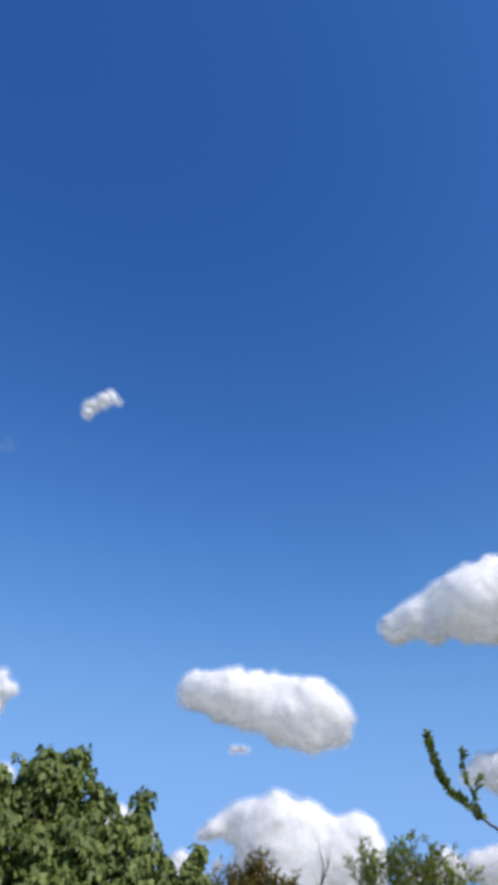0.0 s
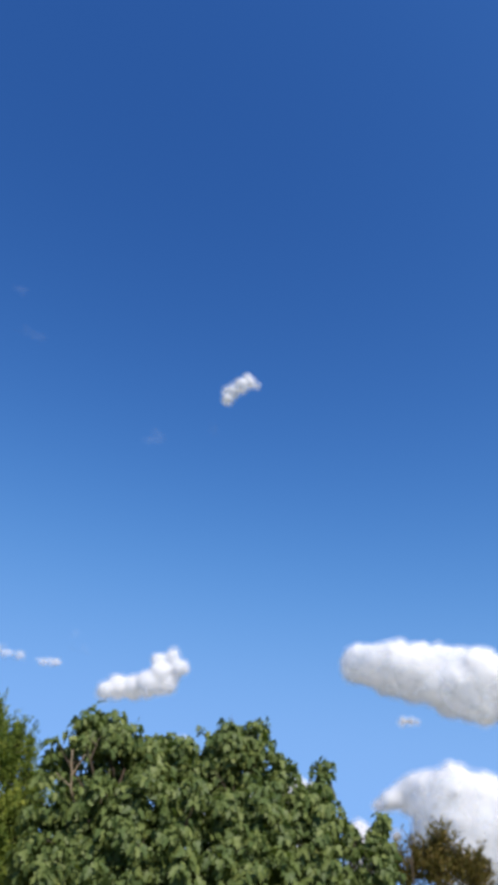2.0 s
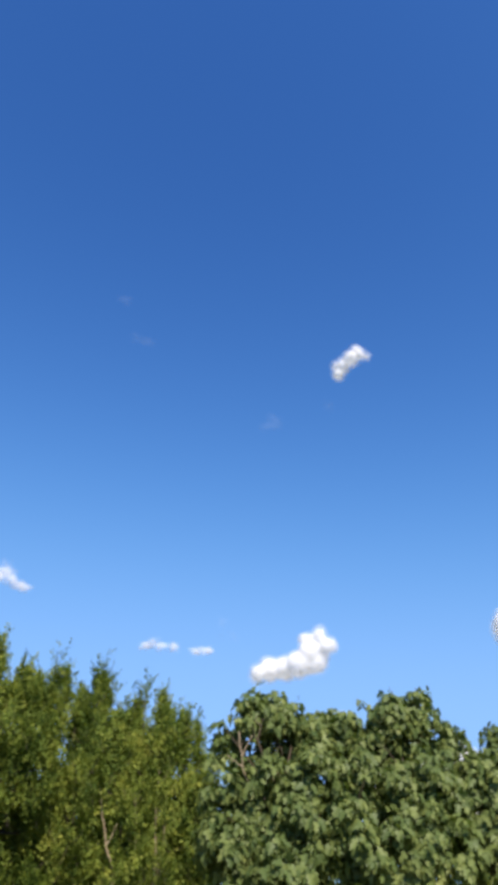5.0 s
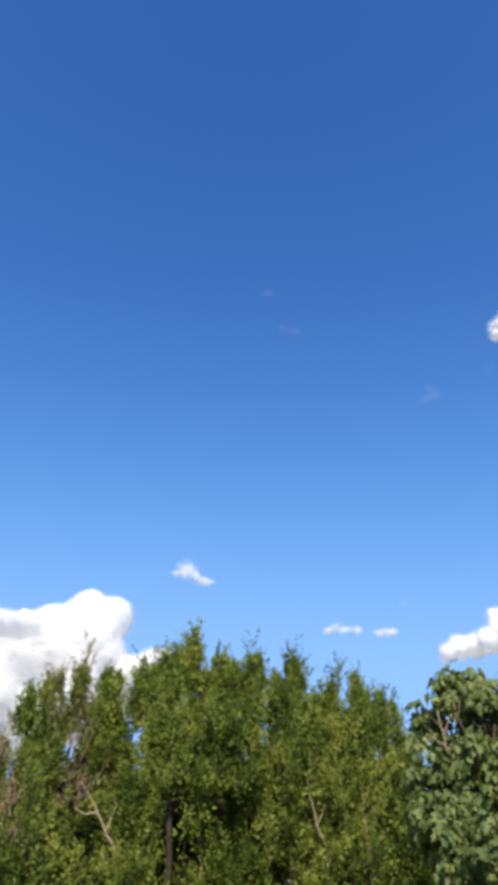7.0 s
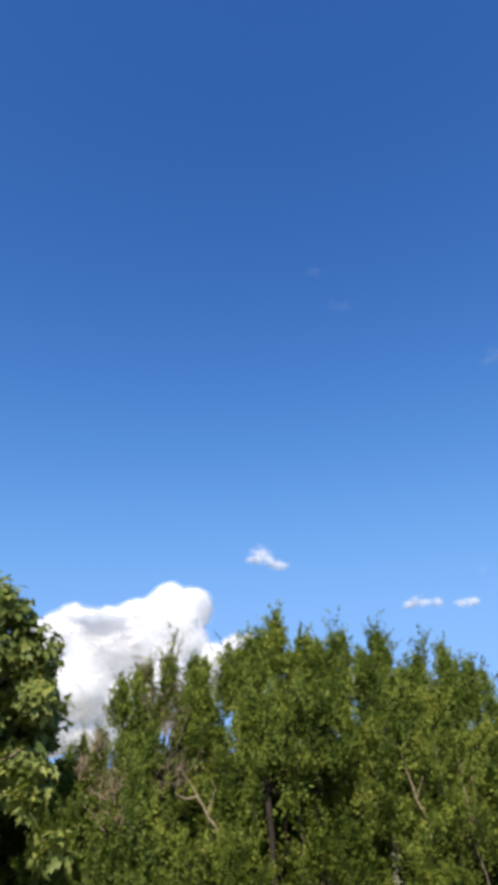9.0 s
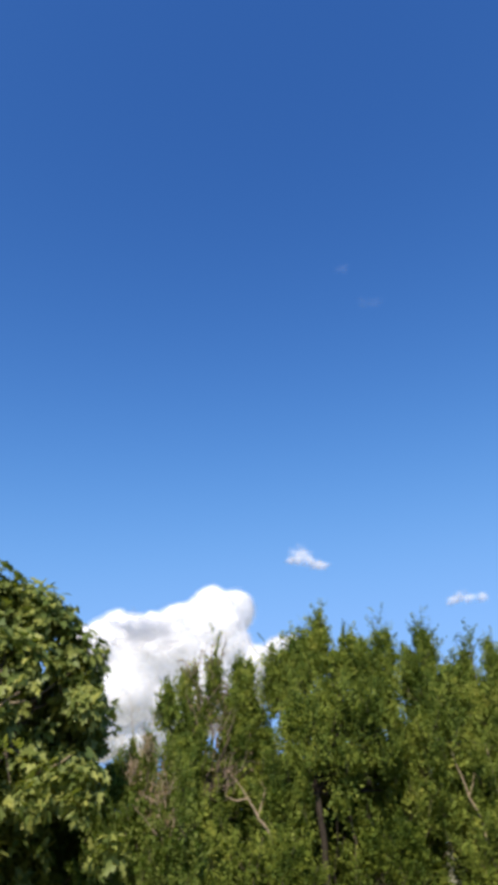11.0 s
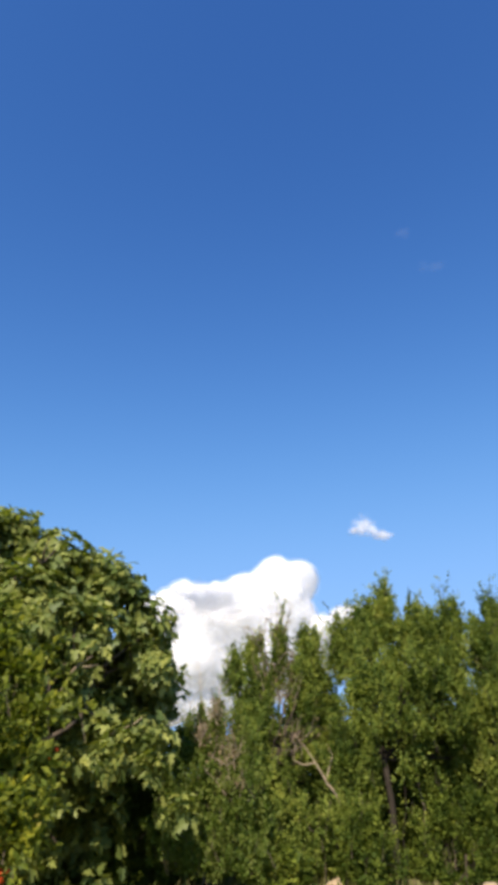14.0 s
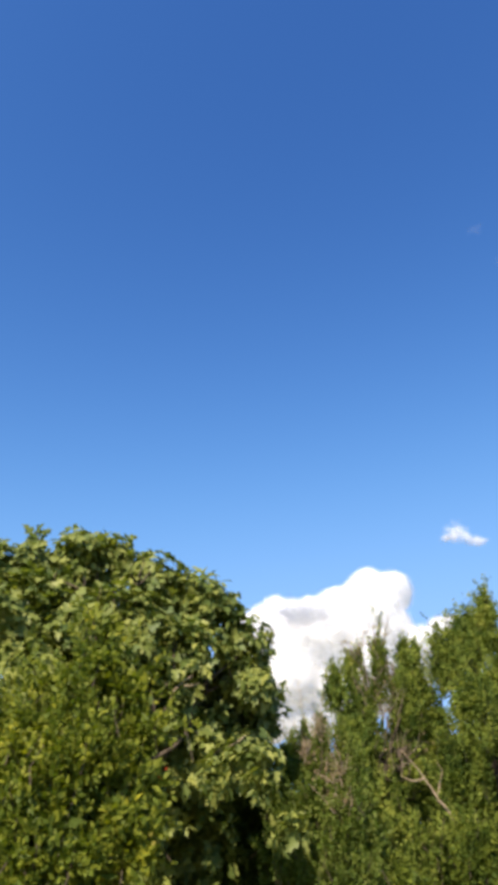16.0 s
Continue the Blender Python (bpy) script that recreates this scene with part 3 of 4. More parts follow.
        inner.append(np.stack([x + np.cos(a) * q, y + np.sin(a) * q, low + h * (top - low)], 1))
    for x, y, z, big in lobes:
        d, q = in_ball(rng, int(core * math.pi * big * big))
        inner.append(np.array((x, y, z)) + d * (q * big * 0.6)[:, None])
    inner = np.concatenate(inner)
    inner = inner[between(inner, gaps)]
    k = len(inner)
    child("inner_foliage", leaf_mesh("inner_foliage", OVAL, inner, rng.normal(size=(k, 3)) + UP * 0.5, rng.normal(size=(k, 3)), leaf * rng.uniform(1.2, 1.9, k), mat), root, "", "stuff")
    v, f = [], []
    for q in kept[::3]:
        tube(v, f, [q - UP * r * 1.6 + rng.normal(size=3) * r * 0.6, q, q + UP * r * 0.8 + rng.normal(size=3) * r * 0.4], [0.005, 0.004, 0.002], 3)
    child("twig", mesh_of("twig", v, f, bark), root, "", "stuff")
    return root


def ball():
    """Points and triangles of a unit ball."""
    bm = bmesh.new()
    bmesh.ops.create_icosphere(bm, subdivisions=3, radius=1.0)
    parts = np.array([q.co for q in bm.verts]), np.array([[q.index for q in f.verts] for f in bm.faces])
    bm.free()
    return parts


BALL = ball()


def cloud(label, az, el, lobes, seed, knobs=14, voxel=3.5, away=1400.0, rough=2.6, smooth=20, core=CLOUD, veil=1.0, bridge=True):
    """A heap of vapour: lobes as (across, up, radius) in metres round its middle, with smaller knobs, fused and billowed, in thinning skins; a scrap has no dense core."""
    rng = np.random.default_rng(seed)
    d = bearing(az, el)
    right = Vector((math.cos(radians(az)), math.sin(radians(az)), 0))
    up = right.cross(d)
    mid = d * away + Vector((0, 0, 1.6))
    lobes = [(x, z, r, r * float(rng.uniform(-0.4, 0.6))) for x, z, r in lobes]
    if bridge:
        near = [(p, q) for p, q in itertools.combinations(lobes, 2) if math.hypot(p[0] - q[0], p[1] - q[1]) < 0.85 * (p[2] + q[2])]
        lobes += [tuple((a + b) / 2 * k for a, b, k in zip(p, q, (1, 1, 0.97, 1))) for p, q in near]
    balls = []
    for x, z, r, deep in lobes:
        c = right * x + up * z + d * deep
        balls.append((c, r * 0.93))
        for _ in range(knobs):
            k = Vector(rng.normal(size=3)).normalized()
            k = (k + up * 0.45 - d * 0.2).normalized()
            q = min(r * float(rng.uniform(0.12, 0.26)), 13.0)
            balls.append((c + k * (r - q * 0.85), q))
    count = len(BALL[0])
    me = bpy.data.meshes.new("heap")
    me.from_pydata(np.concatenate([BALL[0] * r + np.array(c) for c, r in balls]).tolist(), [], np.concatenate([BALL[1] + count * i for i in range(len(balls))]).tolist())
    ob = new("heap", me)
    fuse = ob.modifiers.new("fuse", "REMESH")
    fuse.mode, fuse.voxel_size = "VOXEL", voxel
    soft = ob.modifiers.new("soft", "SMOOTH")
    soft.factor, soft.iterations = 0.5, smooth
    solid = bpy.data.meshes.new_from_object(ob.evaluated_get(bpy.context.evaluated_depsgraph_get()))
    bpy.data.objects.remove(ob)
    root = thing("cloud", mid, label, "cloud", "fair-weather clouds")
    count = len(solid.vertices)
    co, no = np.empty(count * 3), np.empty(count * 3)
    solid.vertices.foreach_get("co", co)
    solid.vertices.foreach_get("normal", no)
    co, no = co.reshape(-1, 3), no.reshape(-1, 3)
    billow = np.array([noise.fractal(Vector(p) * 0.028 + Vector((seed, 0, 0)), 1.0, 2.2, 2) for p in co])
    wild = np.array([noise.fractal(Vector(p) * 0.022 + Vector((0, seed, 5)), 1.0, 2.1, 3) for p in co])
    for grow, mat, kind in [(-4.5, core, "core")] + [(g, m, "veil") for g, m in ((-4.5 + 2.5 * veil, CLOUD_SKIN), (-4.5 + 5.5 * veil, CLOUD_EDGE), (-4.5 + 9.5 * veil, CLOUD_THIN))]:
        one = solid.copy()
        one.materials.clear()
        one.materials.append(mat)
        put = co + no * (billow * rough + grow + (grow + 4.5) * 0.45 * wild)[:, None]
        one.vertices.foreach_set("co", put.reshape(-1))
        one.shade_smooth()
        tagged(new(kind, one), "", "", "", "stuff" if kind == "veil" else "").parent = root
    bpy.data.meshes.remove(solid)
    return root


def film(v, f, uvs, c, ax, ay, az_, r, rings=6, around=18):
    """One bulging film of vapour of radius r round c, with its rim coordinate in uvs."""
    start = len(v)
    v.append(tuple(c - az_ * r * 0.24))
    uvs.append((0, 0))
    for i in range(1, rings + 1):
        q = i / rings
        for j in range(around):
            a = 2 * math.pi * j / around
            v.append(tuple(c + (ax * math.cos(a) + ay * math.sin(a)) * q * r - az_ * r * 0.24 * (1 - q * q)))
            uvs.append((q * math.cos(a), q * math.sin(a)))
    for j in range(around):
        f.append((start, start + 1 + j, start + 1 + (j + 1) % around))
    for i in range(rings - 1):
        for j in range(around):
            a, b = start + 1 + i * around + j, start + 1 + i * around + (j + 1) % around
            f.append((a, a + around, b + around, b))


def film_mesh(v, f, uvs, mat):
    me = mesh_of("veil", v, f, mat, True)
    layer = me.uv_layers.new(name="film")
    order = np.empty(len(me.loops), np.int32)
    me.loops.foreach_get("vertex_index", order)
    layer.data.foreach_set("uv", np.array(uvs, np.float32)[order].reshape(-1))
    return me


def shred(label, az, el, lobes, seed, mat=None, films=2, away=1400.0, reach=1.7, flat=False):
    """A small torn cloud: bulging films of vapour, tilted every way, round each lobe (across, up, radius)."""
    rng = np.random.default_rng(seed)
    d = bearing(az, el)
    right = Vector((math.cos(radians(az)), math.sin(radians(az)), 0))
    up = right.cross(d)
    root = thing("cloud", d * away + Vector((0, 0, 1.6)), label, "cloud", "fair-weather clouds")
    v, f, uvs = [], [], []
    for x, z, r in lobes:
        for k in range(films):
            c = right * (x + float(rng.normal()) * r * 0.15) + up * (z + float(rng.normal()) * r * 0.15) + d * r * (k - (films - 1) / 2) * 0.6
            tilt = Euler([float(q) for q in rng.normal(size=3) * 0.4]).to_matrix()
            ax, ay, az_ = tilt @ right, tilt @ up, tilt @ d
            if flat:
                az_ = bearing(az, 62)
                ax = az_.cross(Vector((0, 0, 1))).normalized()
                ay = ax.cross(az_) * 0.9
            film(v, f, uvs, c, ax * (1.0 if flat else 1.35), ay * (1.0 if flat else 0.8), az_, r * reach)
    ob = new("veil", film_mesh(v, f, uvs, mat or VAPOUR))
    ob.parent = root
    tagged(ob, "", "", "", "stuff")
    return root


# ---- ground ----
def ground_sheet():
    rings = [0, 1, 2, 3, 4, 5, 6, 7, 8, 9, 10, 11, 12, 13, 14.5, 16, 19, 24, 32, 50, 90, 200, 500, 1400, 4200]
    around = 96
    v, f = [(0, 0, lay(0, 0))], []
    for r in rings[1:]:
        for k in range(around):
            a = 2 * math.pi * k / around
            x, y = r * math.cos(a), r * math.sin(a)
            v.append((x, y, lay(x, y)))
    for k in range(around):
        f.append((0, 1 + k, 1 + (k + 1) % around))
    for i in range(len(rings) - 2):
        for k in range(around):
            a, b = 1 + i * around + k, 1 + i * around + (k + 1) % around
            f.append((a, a + around, b + around, b))
    return tagged(new("ground", mesh_of("ground", v, f, SOIL, True)), "dry grassy earth rising to a low bank", "ground", "", "structure")


ground_sheet()

# ---- clouds ----
HEAP = "white cumulus cloud with a soft grey base"
cloud(HEAP, -2.1, 15.2, [(-156, 46, 38), (-158, 58, 27), (-82, 40, 47), (-8, 27, 53), (58, 21, 48), (96, -5, 42), (6, -24, 37), (62, -37, 37), (109, -36, 25), (-118, 44, 38), (-161, 32, 27), (-114, 4, 19), (126, -12, 16), (-55, 8, 42), (20, 0, 48), (-105, 20, 34)], 1)
cloud(HEAP, -18.1, 21.3, [(-142, -3, 32), (-101, 6, 40), (-52, 19, 51), (2, 30, 63), (59, 34, 75), (110, 22, 77), (-138, -22, 17), (-70, -20, 27), (-7, -16, 37), (48, -17, 47), (108, -33, 50), (163, 0, 55)], 2)
cloud("low white cumulus cloud behind the shrubs", -3.2, 6.5, [(-168, 18, 12), (-150, 26, 18), (-125, 36, 24), (-96, 42, 33), (-37, 39, 47), (12, 31, 41), (60, 10, 35), (101, 14, 37), (118, -7, 33), (-65, 10, 42), (-29, -11, 58), (47, -29, 58), (-31, -68, 57), (102, -54, 47), (-90, -40, 38), (-112, 24, 24), (110, -25, 45)], 3)
cloud("low cloud bank seen behind the fig trees", 10.8, 6.9, [(-178, 95, 21), (-203, 53, 43), (-112, 12, 47), (-36, -3, 53), (25, 30, 26), (60, 7, 34), (139, -33, 23), (202, -38, 15), (150, -67, 43), (9, -60, 56), (-101, -60, 55)], 4)
cloud("pale cloud near the skyline", -17.6, 10.4, [(-18, 11, 29), (12, 0, 41), (-45, -1, 18), (49, -9, 38)], 5)
cloud("low white cloud behind the willow shrub", -14.2, 4.6, [(-27, 2, 37), (29, 8, 28), (72, 3, 41), (-75, -13, 28)], 6)
cloud("small white cloud with a raised end", 21.7, 15.4, [(-68, -26, 19), (-46, -18, 25), (-17, -16, 26), (10, -9, 28), (36, -9, 23), (47, -9, 21), (28, 11, 23), (51, 10, 21), (38, 26, 25), (57, 24, 21), (22, 35, 14), (50, 40, 16), (55, 48, 11), (70, 27, 13), (77, 20, 9)], 7, voxel=2.5, knobs=5, smooth=20, rough=2.0, veil=0.9, core=CLOUD_SOFT, bridge=False)
cloud("large bright cumulus cloud with a grey hollow", 55.4, 12.6, [(54, 102, 46), (96, 98, 48), (-7, 70, 48), (-65, 53, 48), (-133, 63, 42), (-83, 3, 67), (4, 6, 74), (80, 34, 54), (-104, -49, 66), (-34, -70, 59), (41, -34, 62), (178, 23, 30), (205, 34, 22), (139, -5, 41), (126, -49, 43), (-56, -100, 36), (-87, -130, 44), (-163, -64, 64), (-187, 29, 49), (-98, 56, 44), (-35, 58, 46), (-150, 40, 50), (30, 62, 58), (66, 66, 55), (-20, 30, 62), (-70, 30, 60), (-150, -120, 55), (-30, -120, 42), (30, -90, 50), (90, -80, 45)], 8, knobs=7, smooth=20, rough=2.4, veil=0.8, bridge=False)
cloud("small ragged white cloud high in the sky", 15.0, 38.6, [(-17, -6, 17), (-27, -22, 12), (1, 6, 17), (16, 12, 14), (10, 22, 9), (32, 6, 7), (-30, -4, 9)], 9, knobs=7, voxel=2.0, rough=2.6, smooth=9, core=CLOUD_SOFT, bridge=False)
shred("small ragged white cloud above the hedge", 45.2, 20.2, [(-16, 4, 10), (0, 6, 14), (18, -5, 11), (32, -10, 8), (-30, 2, 6)], 10)
shred("thin veil over a small ragged cloud", 45.6, 20.9, [(-6, 0, 13), (8, -4, 9)], 27, VAPOUR_EDGE, 1)
shred("narrow flat white cloud", 32.6, 16.2, [(-12, 2, 10), (-26, -2, 7), (4, 0, 9), (27, -1, 8)], 11)
shred("tiny white cloud beside a narrow one", 29.0, 15.9, [(-12, -2, 8), (0, 0, 9), (12, 2, 6)], 12)
# film added, tipped out of the sun, for the cumulus's shaded grey patch
shred("grey lens of vapour before the large cumulus", 58.1, 15.3, [(-2, -6, 47)], 19, VAPOUR_THIN, 1, 1250.0, 1.7, True)
cloud("torn scrap of vapour under a cumulus", 1.1, 12.8, [(-7, 0, 8), (6, -1, 7), (16, -2, 5)], 20, knobs=4, voxel=1.5, rough=2.5, smooth=5, away=1250.0, core=CLOUD_SKIN, veil=0.8, bridge=False)
WISP = "faint shred of cloud"
shred(WISP, 1.1, 12.8, [(-8, 0, 8), (8, 0, 8)], 13, VAPOUR_FAINT, 2)
shred(WISP, -12.7, 9.9, [(3, 0, 12), (-36, -3, 8), (32, 3, 12)], 14, VAPOUR_FAINT, 2)
shred(WISP, 36.7, 40.2, [(-9, 2, 10), (9, -2, 9)], 15, VAPOUR_FAINT, 2)
shred(WISP, 39.0, 43.0, [(0, 0, 8)], 16, VAPOUR_FAINT, 2)
shred(WISP, 23.1, 33.9, [(-9, -4, 10), (8, 4, 11)], 17, VAPOUR_FAINT, 2)
shred(WISP, 17.6, 35.3, [(0, 0, 10)], 18, VAPOUR_FAINT, 2)
shred(WISP, 27.6, 18.1, [(0, 0, 7)], 25, VAPOUR_FAINT, 2)
shred(WISP, 27.0, 17.2, [(-6, 2, 9), (8, -2, 8)], 26, VAPOUR_FAINT, 1)

# ---- fig trees ----
young_fig = fig_tree("fig tree with drooping lobed leaves beside the hedge", (-4.4, 10.2, 0), (-4.4, 10.1, 1.5),
         [(-4.6, 9.96, 3.71, 0.43), (-5.05, 9.97, 3.45, 0.25), (-4.21, 10.44, 3.54, 0.36), (-4.72, 9.68, 2.85, 0.57), (-4.05, 9.76, 2.74, 0.61), (-4.76, 9.45, 2.09, 0.56), (-3.97, 9.36, 1.96, 0.63), (-4.33, 9.42, 1.3, 0.66), (-4.13, 10.69, 2.43, 0.57), (-4.74, 10.55, 3.27, 0.51), (-4.7, 9.59, 3.74, 0.25), (-4.33, 9.98, 3.74, 0.25), (-3.89, 10.26, 3.46, 0.32), (-5.09, 9.51, 3.52, 0.11), (-5.15, 9.48, 3.26, 0.18), (-5.07, 9.38, 2.59, 0.26), (-4.61, 9.6, 2.36, 0.35), (-5.03, 9.4, 2.08, 0.3), (-4.85, 9.49, 1.83, 0.35)], 21)
fig_tree("dense round fig tree with drooping lobed leaves", (-2.9, 10.8, 0), (-2.9, 10.7, 1.5),
         [(-3.82, 10.79, 3.49, 0.41), (-3.07, 10.81, 3.69, 0.45), (-2.57, 11.03, 3.74, 0.43), (-2.33, 11.19, 3.29, 0.37), (-3.49, 10.38, 2.81, 0.63), (-2.74, 10.48, 2.76, 0.67), (-2.22, 10.8, 2.66, 0.54), (-3.28, 9.92, 1.97, 0.72), (-2.5, 10.23, 1.98, 0.68), (-2.99, 10.11, 1.26, 0.76), (-3.1, 11.53, 3.31, 0.52), (-3.52, 10.59, 3.5, 0.35), (-2.82, 10.79, 3.75, 0.39), (-2.14, 10.94, 3.35, 0.27), (-1.96, 11.08, 3.1, 0.2)], 22)
fig_tree("smaller fig tree with one tall leafy shoot", (-1.6, 11.3, 0), (-1.6, 11.3, 1.4),
         [(-1.94, 11.32, 2.88, 0.36), (-1.6, 11.37, 3.38, 0.13), (-1.6, 11.37, 3.57, 0.08), (-1.65, 11.06, 2.74, 0.48), (-1.27, 11.41, 2.6, 0.31), (-0.85, 11.45, 2.41, 0.16), (-1.77, 10.94, 2.12, 0.61), (-1.11, 11.23, 2.02, 0.46), (-1.6, 11.23, 3.2, 0.14), (-1.64, 11.23, 3.0, 0.2), (-0.85, 11.31, 2.61, 0.1), (-0.77, 11.31, 2.17, 0.2), (-0.86, 11.27, 2.65, 0.11), (-0.78, 11.27, 2.82, 0.06), (-0.93, 11.26, 2.49, 0.15)], 23)
great_fig = fig_tree("large spreading fig tree with yellowing lobed leaves", (-10.1, 2.6, 0), (-10.1, 2.6, 1.9),
         [(-10.48, 1.56, 5.04, 0.33), (-10.48, 1.51, 5.4, 0.1), (-10.41, 1.92, 5.13, 0.2), (-10.71, 0.97, 4.78, 0.58), (-10.31, 2.17, 5.05, 0.45), (-10.26, 2.62, 5.08, 0.46), (-9.97, 3.25, 4.8, 0.46), (-9.72, 3.98, 4.4, 0.47), (-9.55, 4.38, 3.98, 0.4), (-9.45, 4.62, 3.42, 0.38), (-9.97, 1.27, 3.99, 0.63), (-9.82, 2.06, 3.96, 0.65), (-9.7, 2.86, 3.94, 0.66), (-9.65, 3.6, 3.69, 0.57), (-9.9, 1.67, 3.14, 0.65), (-9.69, 2.57, 3.1, 0.66), (-9.8, 3.49, 2.96, 0.46), (-8.91, 4.27, 2.36, 0.29), (-9.09, 3.85, 2.15, 0.27), (-8.8, 4.3, 2.0, 0.2)]
         + [(-8.45, 4.58, 1.6, 0.17), (-10.56, 0.31, 4.17, 0.76), (-10.75, 0.39, 3.19, 0.88), (-10.74, 0.66, 2.13, 0.91), (-10.76, 1.96, 2.36, 0.83), (-10.55, 3.49, 2.03, 0.78), (-10.6, 4.3, 1.3, 0.75), (-10.09, 5.03, 3.09, 0.34), (-10.67, 2.76, 1.05, 0.87), (-10.6, 3.2, 3.4, 0.8), (-10.6, 4.2, 3.2, 0.62), (-10.3, 4.7, 2.4, 0.62), (-10.4, 3.7, 2.6, 0.8), (-10.8, 2.3, 4.0, 0.8), (-10.9, 1.6, 4.5, 0.6), (-10.7, 2.5, 4.5, 0.6), (-10.4, 3.3, 4.2, 0.55), (-10.1, 4.35, 2.9, 0.5), (-9.95, 4.5, 3.5, 0.42), (-9.9, 3.9, 2.6, 0.5), (-11.3, 4.3, 3.2, 0.55), (-11.42, 5.04, 3.4, 0.45), (-11.28, 5.33, 2.83, 0.41), (-11.66, 5.0, 2.94, 0.41)]
       + [(-10.03, 3.73, 4.67, 0.29), (-9.97, 3.88, 4.29, 0.31), (-11.4, 4.5, 2.3, 0.7)], 24, 0.165, 310, FIG_WARM, 0.09, 8, 0.35, 0.66,
         [(-8.82, 3.75, 1.2, 0.4, 1.8), (-8.98, 3.4, 0.95, 0.26, 1.6), (-8.67, 4.08, 1.11, 0.23, 1.6), (-8.96, 3.94, 2.98, 0.27, 1.4), (-9.07, 3.68, 3.1, 0.16, 1.3), (-8.83, 4.2, 2.53, 0.16, 1.4), (-8.92, 4.02, 1.82, 0.19, 1.7), (-9.05, 3.74, 1.11, 0.32, 1.7), (-8.79, 4.28, 1.72, 0.16, 1.7), (-8.75, 4.35, 1.33, 0.19, 1.7)])

def bare_limb(root, lines, girths, seed):
    """A sunlit bare limb that shows between the leaves, with its forks."""
    rng = np.random.default_rng(seed)
    for line, g in zip(lines, girths):
        pts = np.concatenate([bent(rng, a, b, 0.05, 4)[(0 if i == 0 else 1):] for i, (a, b) in enumerate(zip(line, line[1:]))])
        v, f = [], []
        tube(v, f, pts, np.linspace(g, g * 0.5, len(pts)), 6)
        child("limb", mesh_of("limb", v, f, PALE_BARK, True), root, "pale bare limb")


bare_limb(young_fig, [[(-4.55, 9.9, 2.3), (-4.67, 9.3, 2.95), (-4.66, 9.23, 3.15), (-4.7, 9.23, 3.42)], [(-4.66, 9.25, 3.1), (-4.55, 9.33, 3.38)], [(-4.67, 9.3, 2.98), (-4.87, 9.2, 3.14)]], [0.015, 0.01, 0.008], 67)
bare_limb(great_fig, [[(-9.7, 3.2, 2.7), (-9.27, 3.34, 3.14), (-9.17, 3.55, 3.33)], [(-9.22, 3.45, 3.2), (-9.16, 3.64, 3.23)]], [0.018, 0.012], 68)
bare_limb(great_fig, [[(-9.6, 3.9, 2.3), (-9.02, 4.1, 2.5), (-8.95, 4.22, 2.6)]], [0.014], 69)

# ---- hedge trees ----
leafy("elm_tree", "slender upright elm tree in the hedge, dense green", "tree", (-8.0, 11.9),
      [(-8.70, 11.36, 4.1, 5.3, 0.17), (-8.62, 11.42, 4.3, 5.2, 0.08), (-9.08, 11.32, 3.6, 4.8, 0.25), (-8.08, 11.72, 3.9, 4.78, 0.2), (-7.94, 11.78, 3.9, 4.88, 0.14), (-7.65, 11.95, 3.6, 4.7, 0.2), (-7.30, 12.24, 3.5, 4.42, 0.2), (-7.15, 12.44, 3.0, 4.22, 0.18), (-7.03, 12.43, 2.6, 3.9, 0.16)],
      [(-8.7, 11.11, 4.15, 0.44), (-8.17, 11.37, 4.13, 0.41), (-8.46, 11.04, 3.44, 0.58), (-8.07, 11.56, 3.56, 0.53), (-7.54, 11.78, 3.85, 0.45), (-7.27, 12.06, 3.77, 0.34), (-7.57, 11.76, 3.08, 0.56), (-7.1, 12.16, 3.1, 0.39), (-8.28, 11.04, 2.68, 0.55), (-7.67, 11.47, 2.49, 0.51), (-7.14, 12.02, 2.39, 0.52), (-8.45, 10.92, 2, 0.53), (-7.8, 11.26, 1.83, 0.53), (-7.29, 11.7, 1.76, 0.53), (-6.89, 12.16, 1.92, 0.38), (-8.34, 12.09, 3.09, 0.36), (-9.12, 11.53, 2.98, 0.36), (-7.87, 12.39, 3.69, 0.27), (-8.78, 11.79, 3.48, 0.32), (-8.28, 12.13, 2.43, 0.41), (-7.56, 12.58, 2.81, 0.24), (-8.88, 11.71, 2.42, 0.36), (-8.99, 10.83, 3.24, 0.21), (-9.08, 10.76, 2.82, 0.23)]
       + [(-9.02, 10.81, 2.36, 0.25)], 31, stems=3, girth=0.05, fork=1.7)
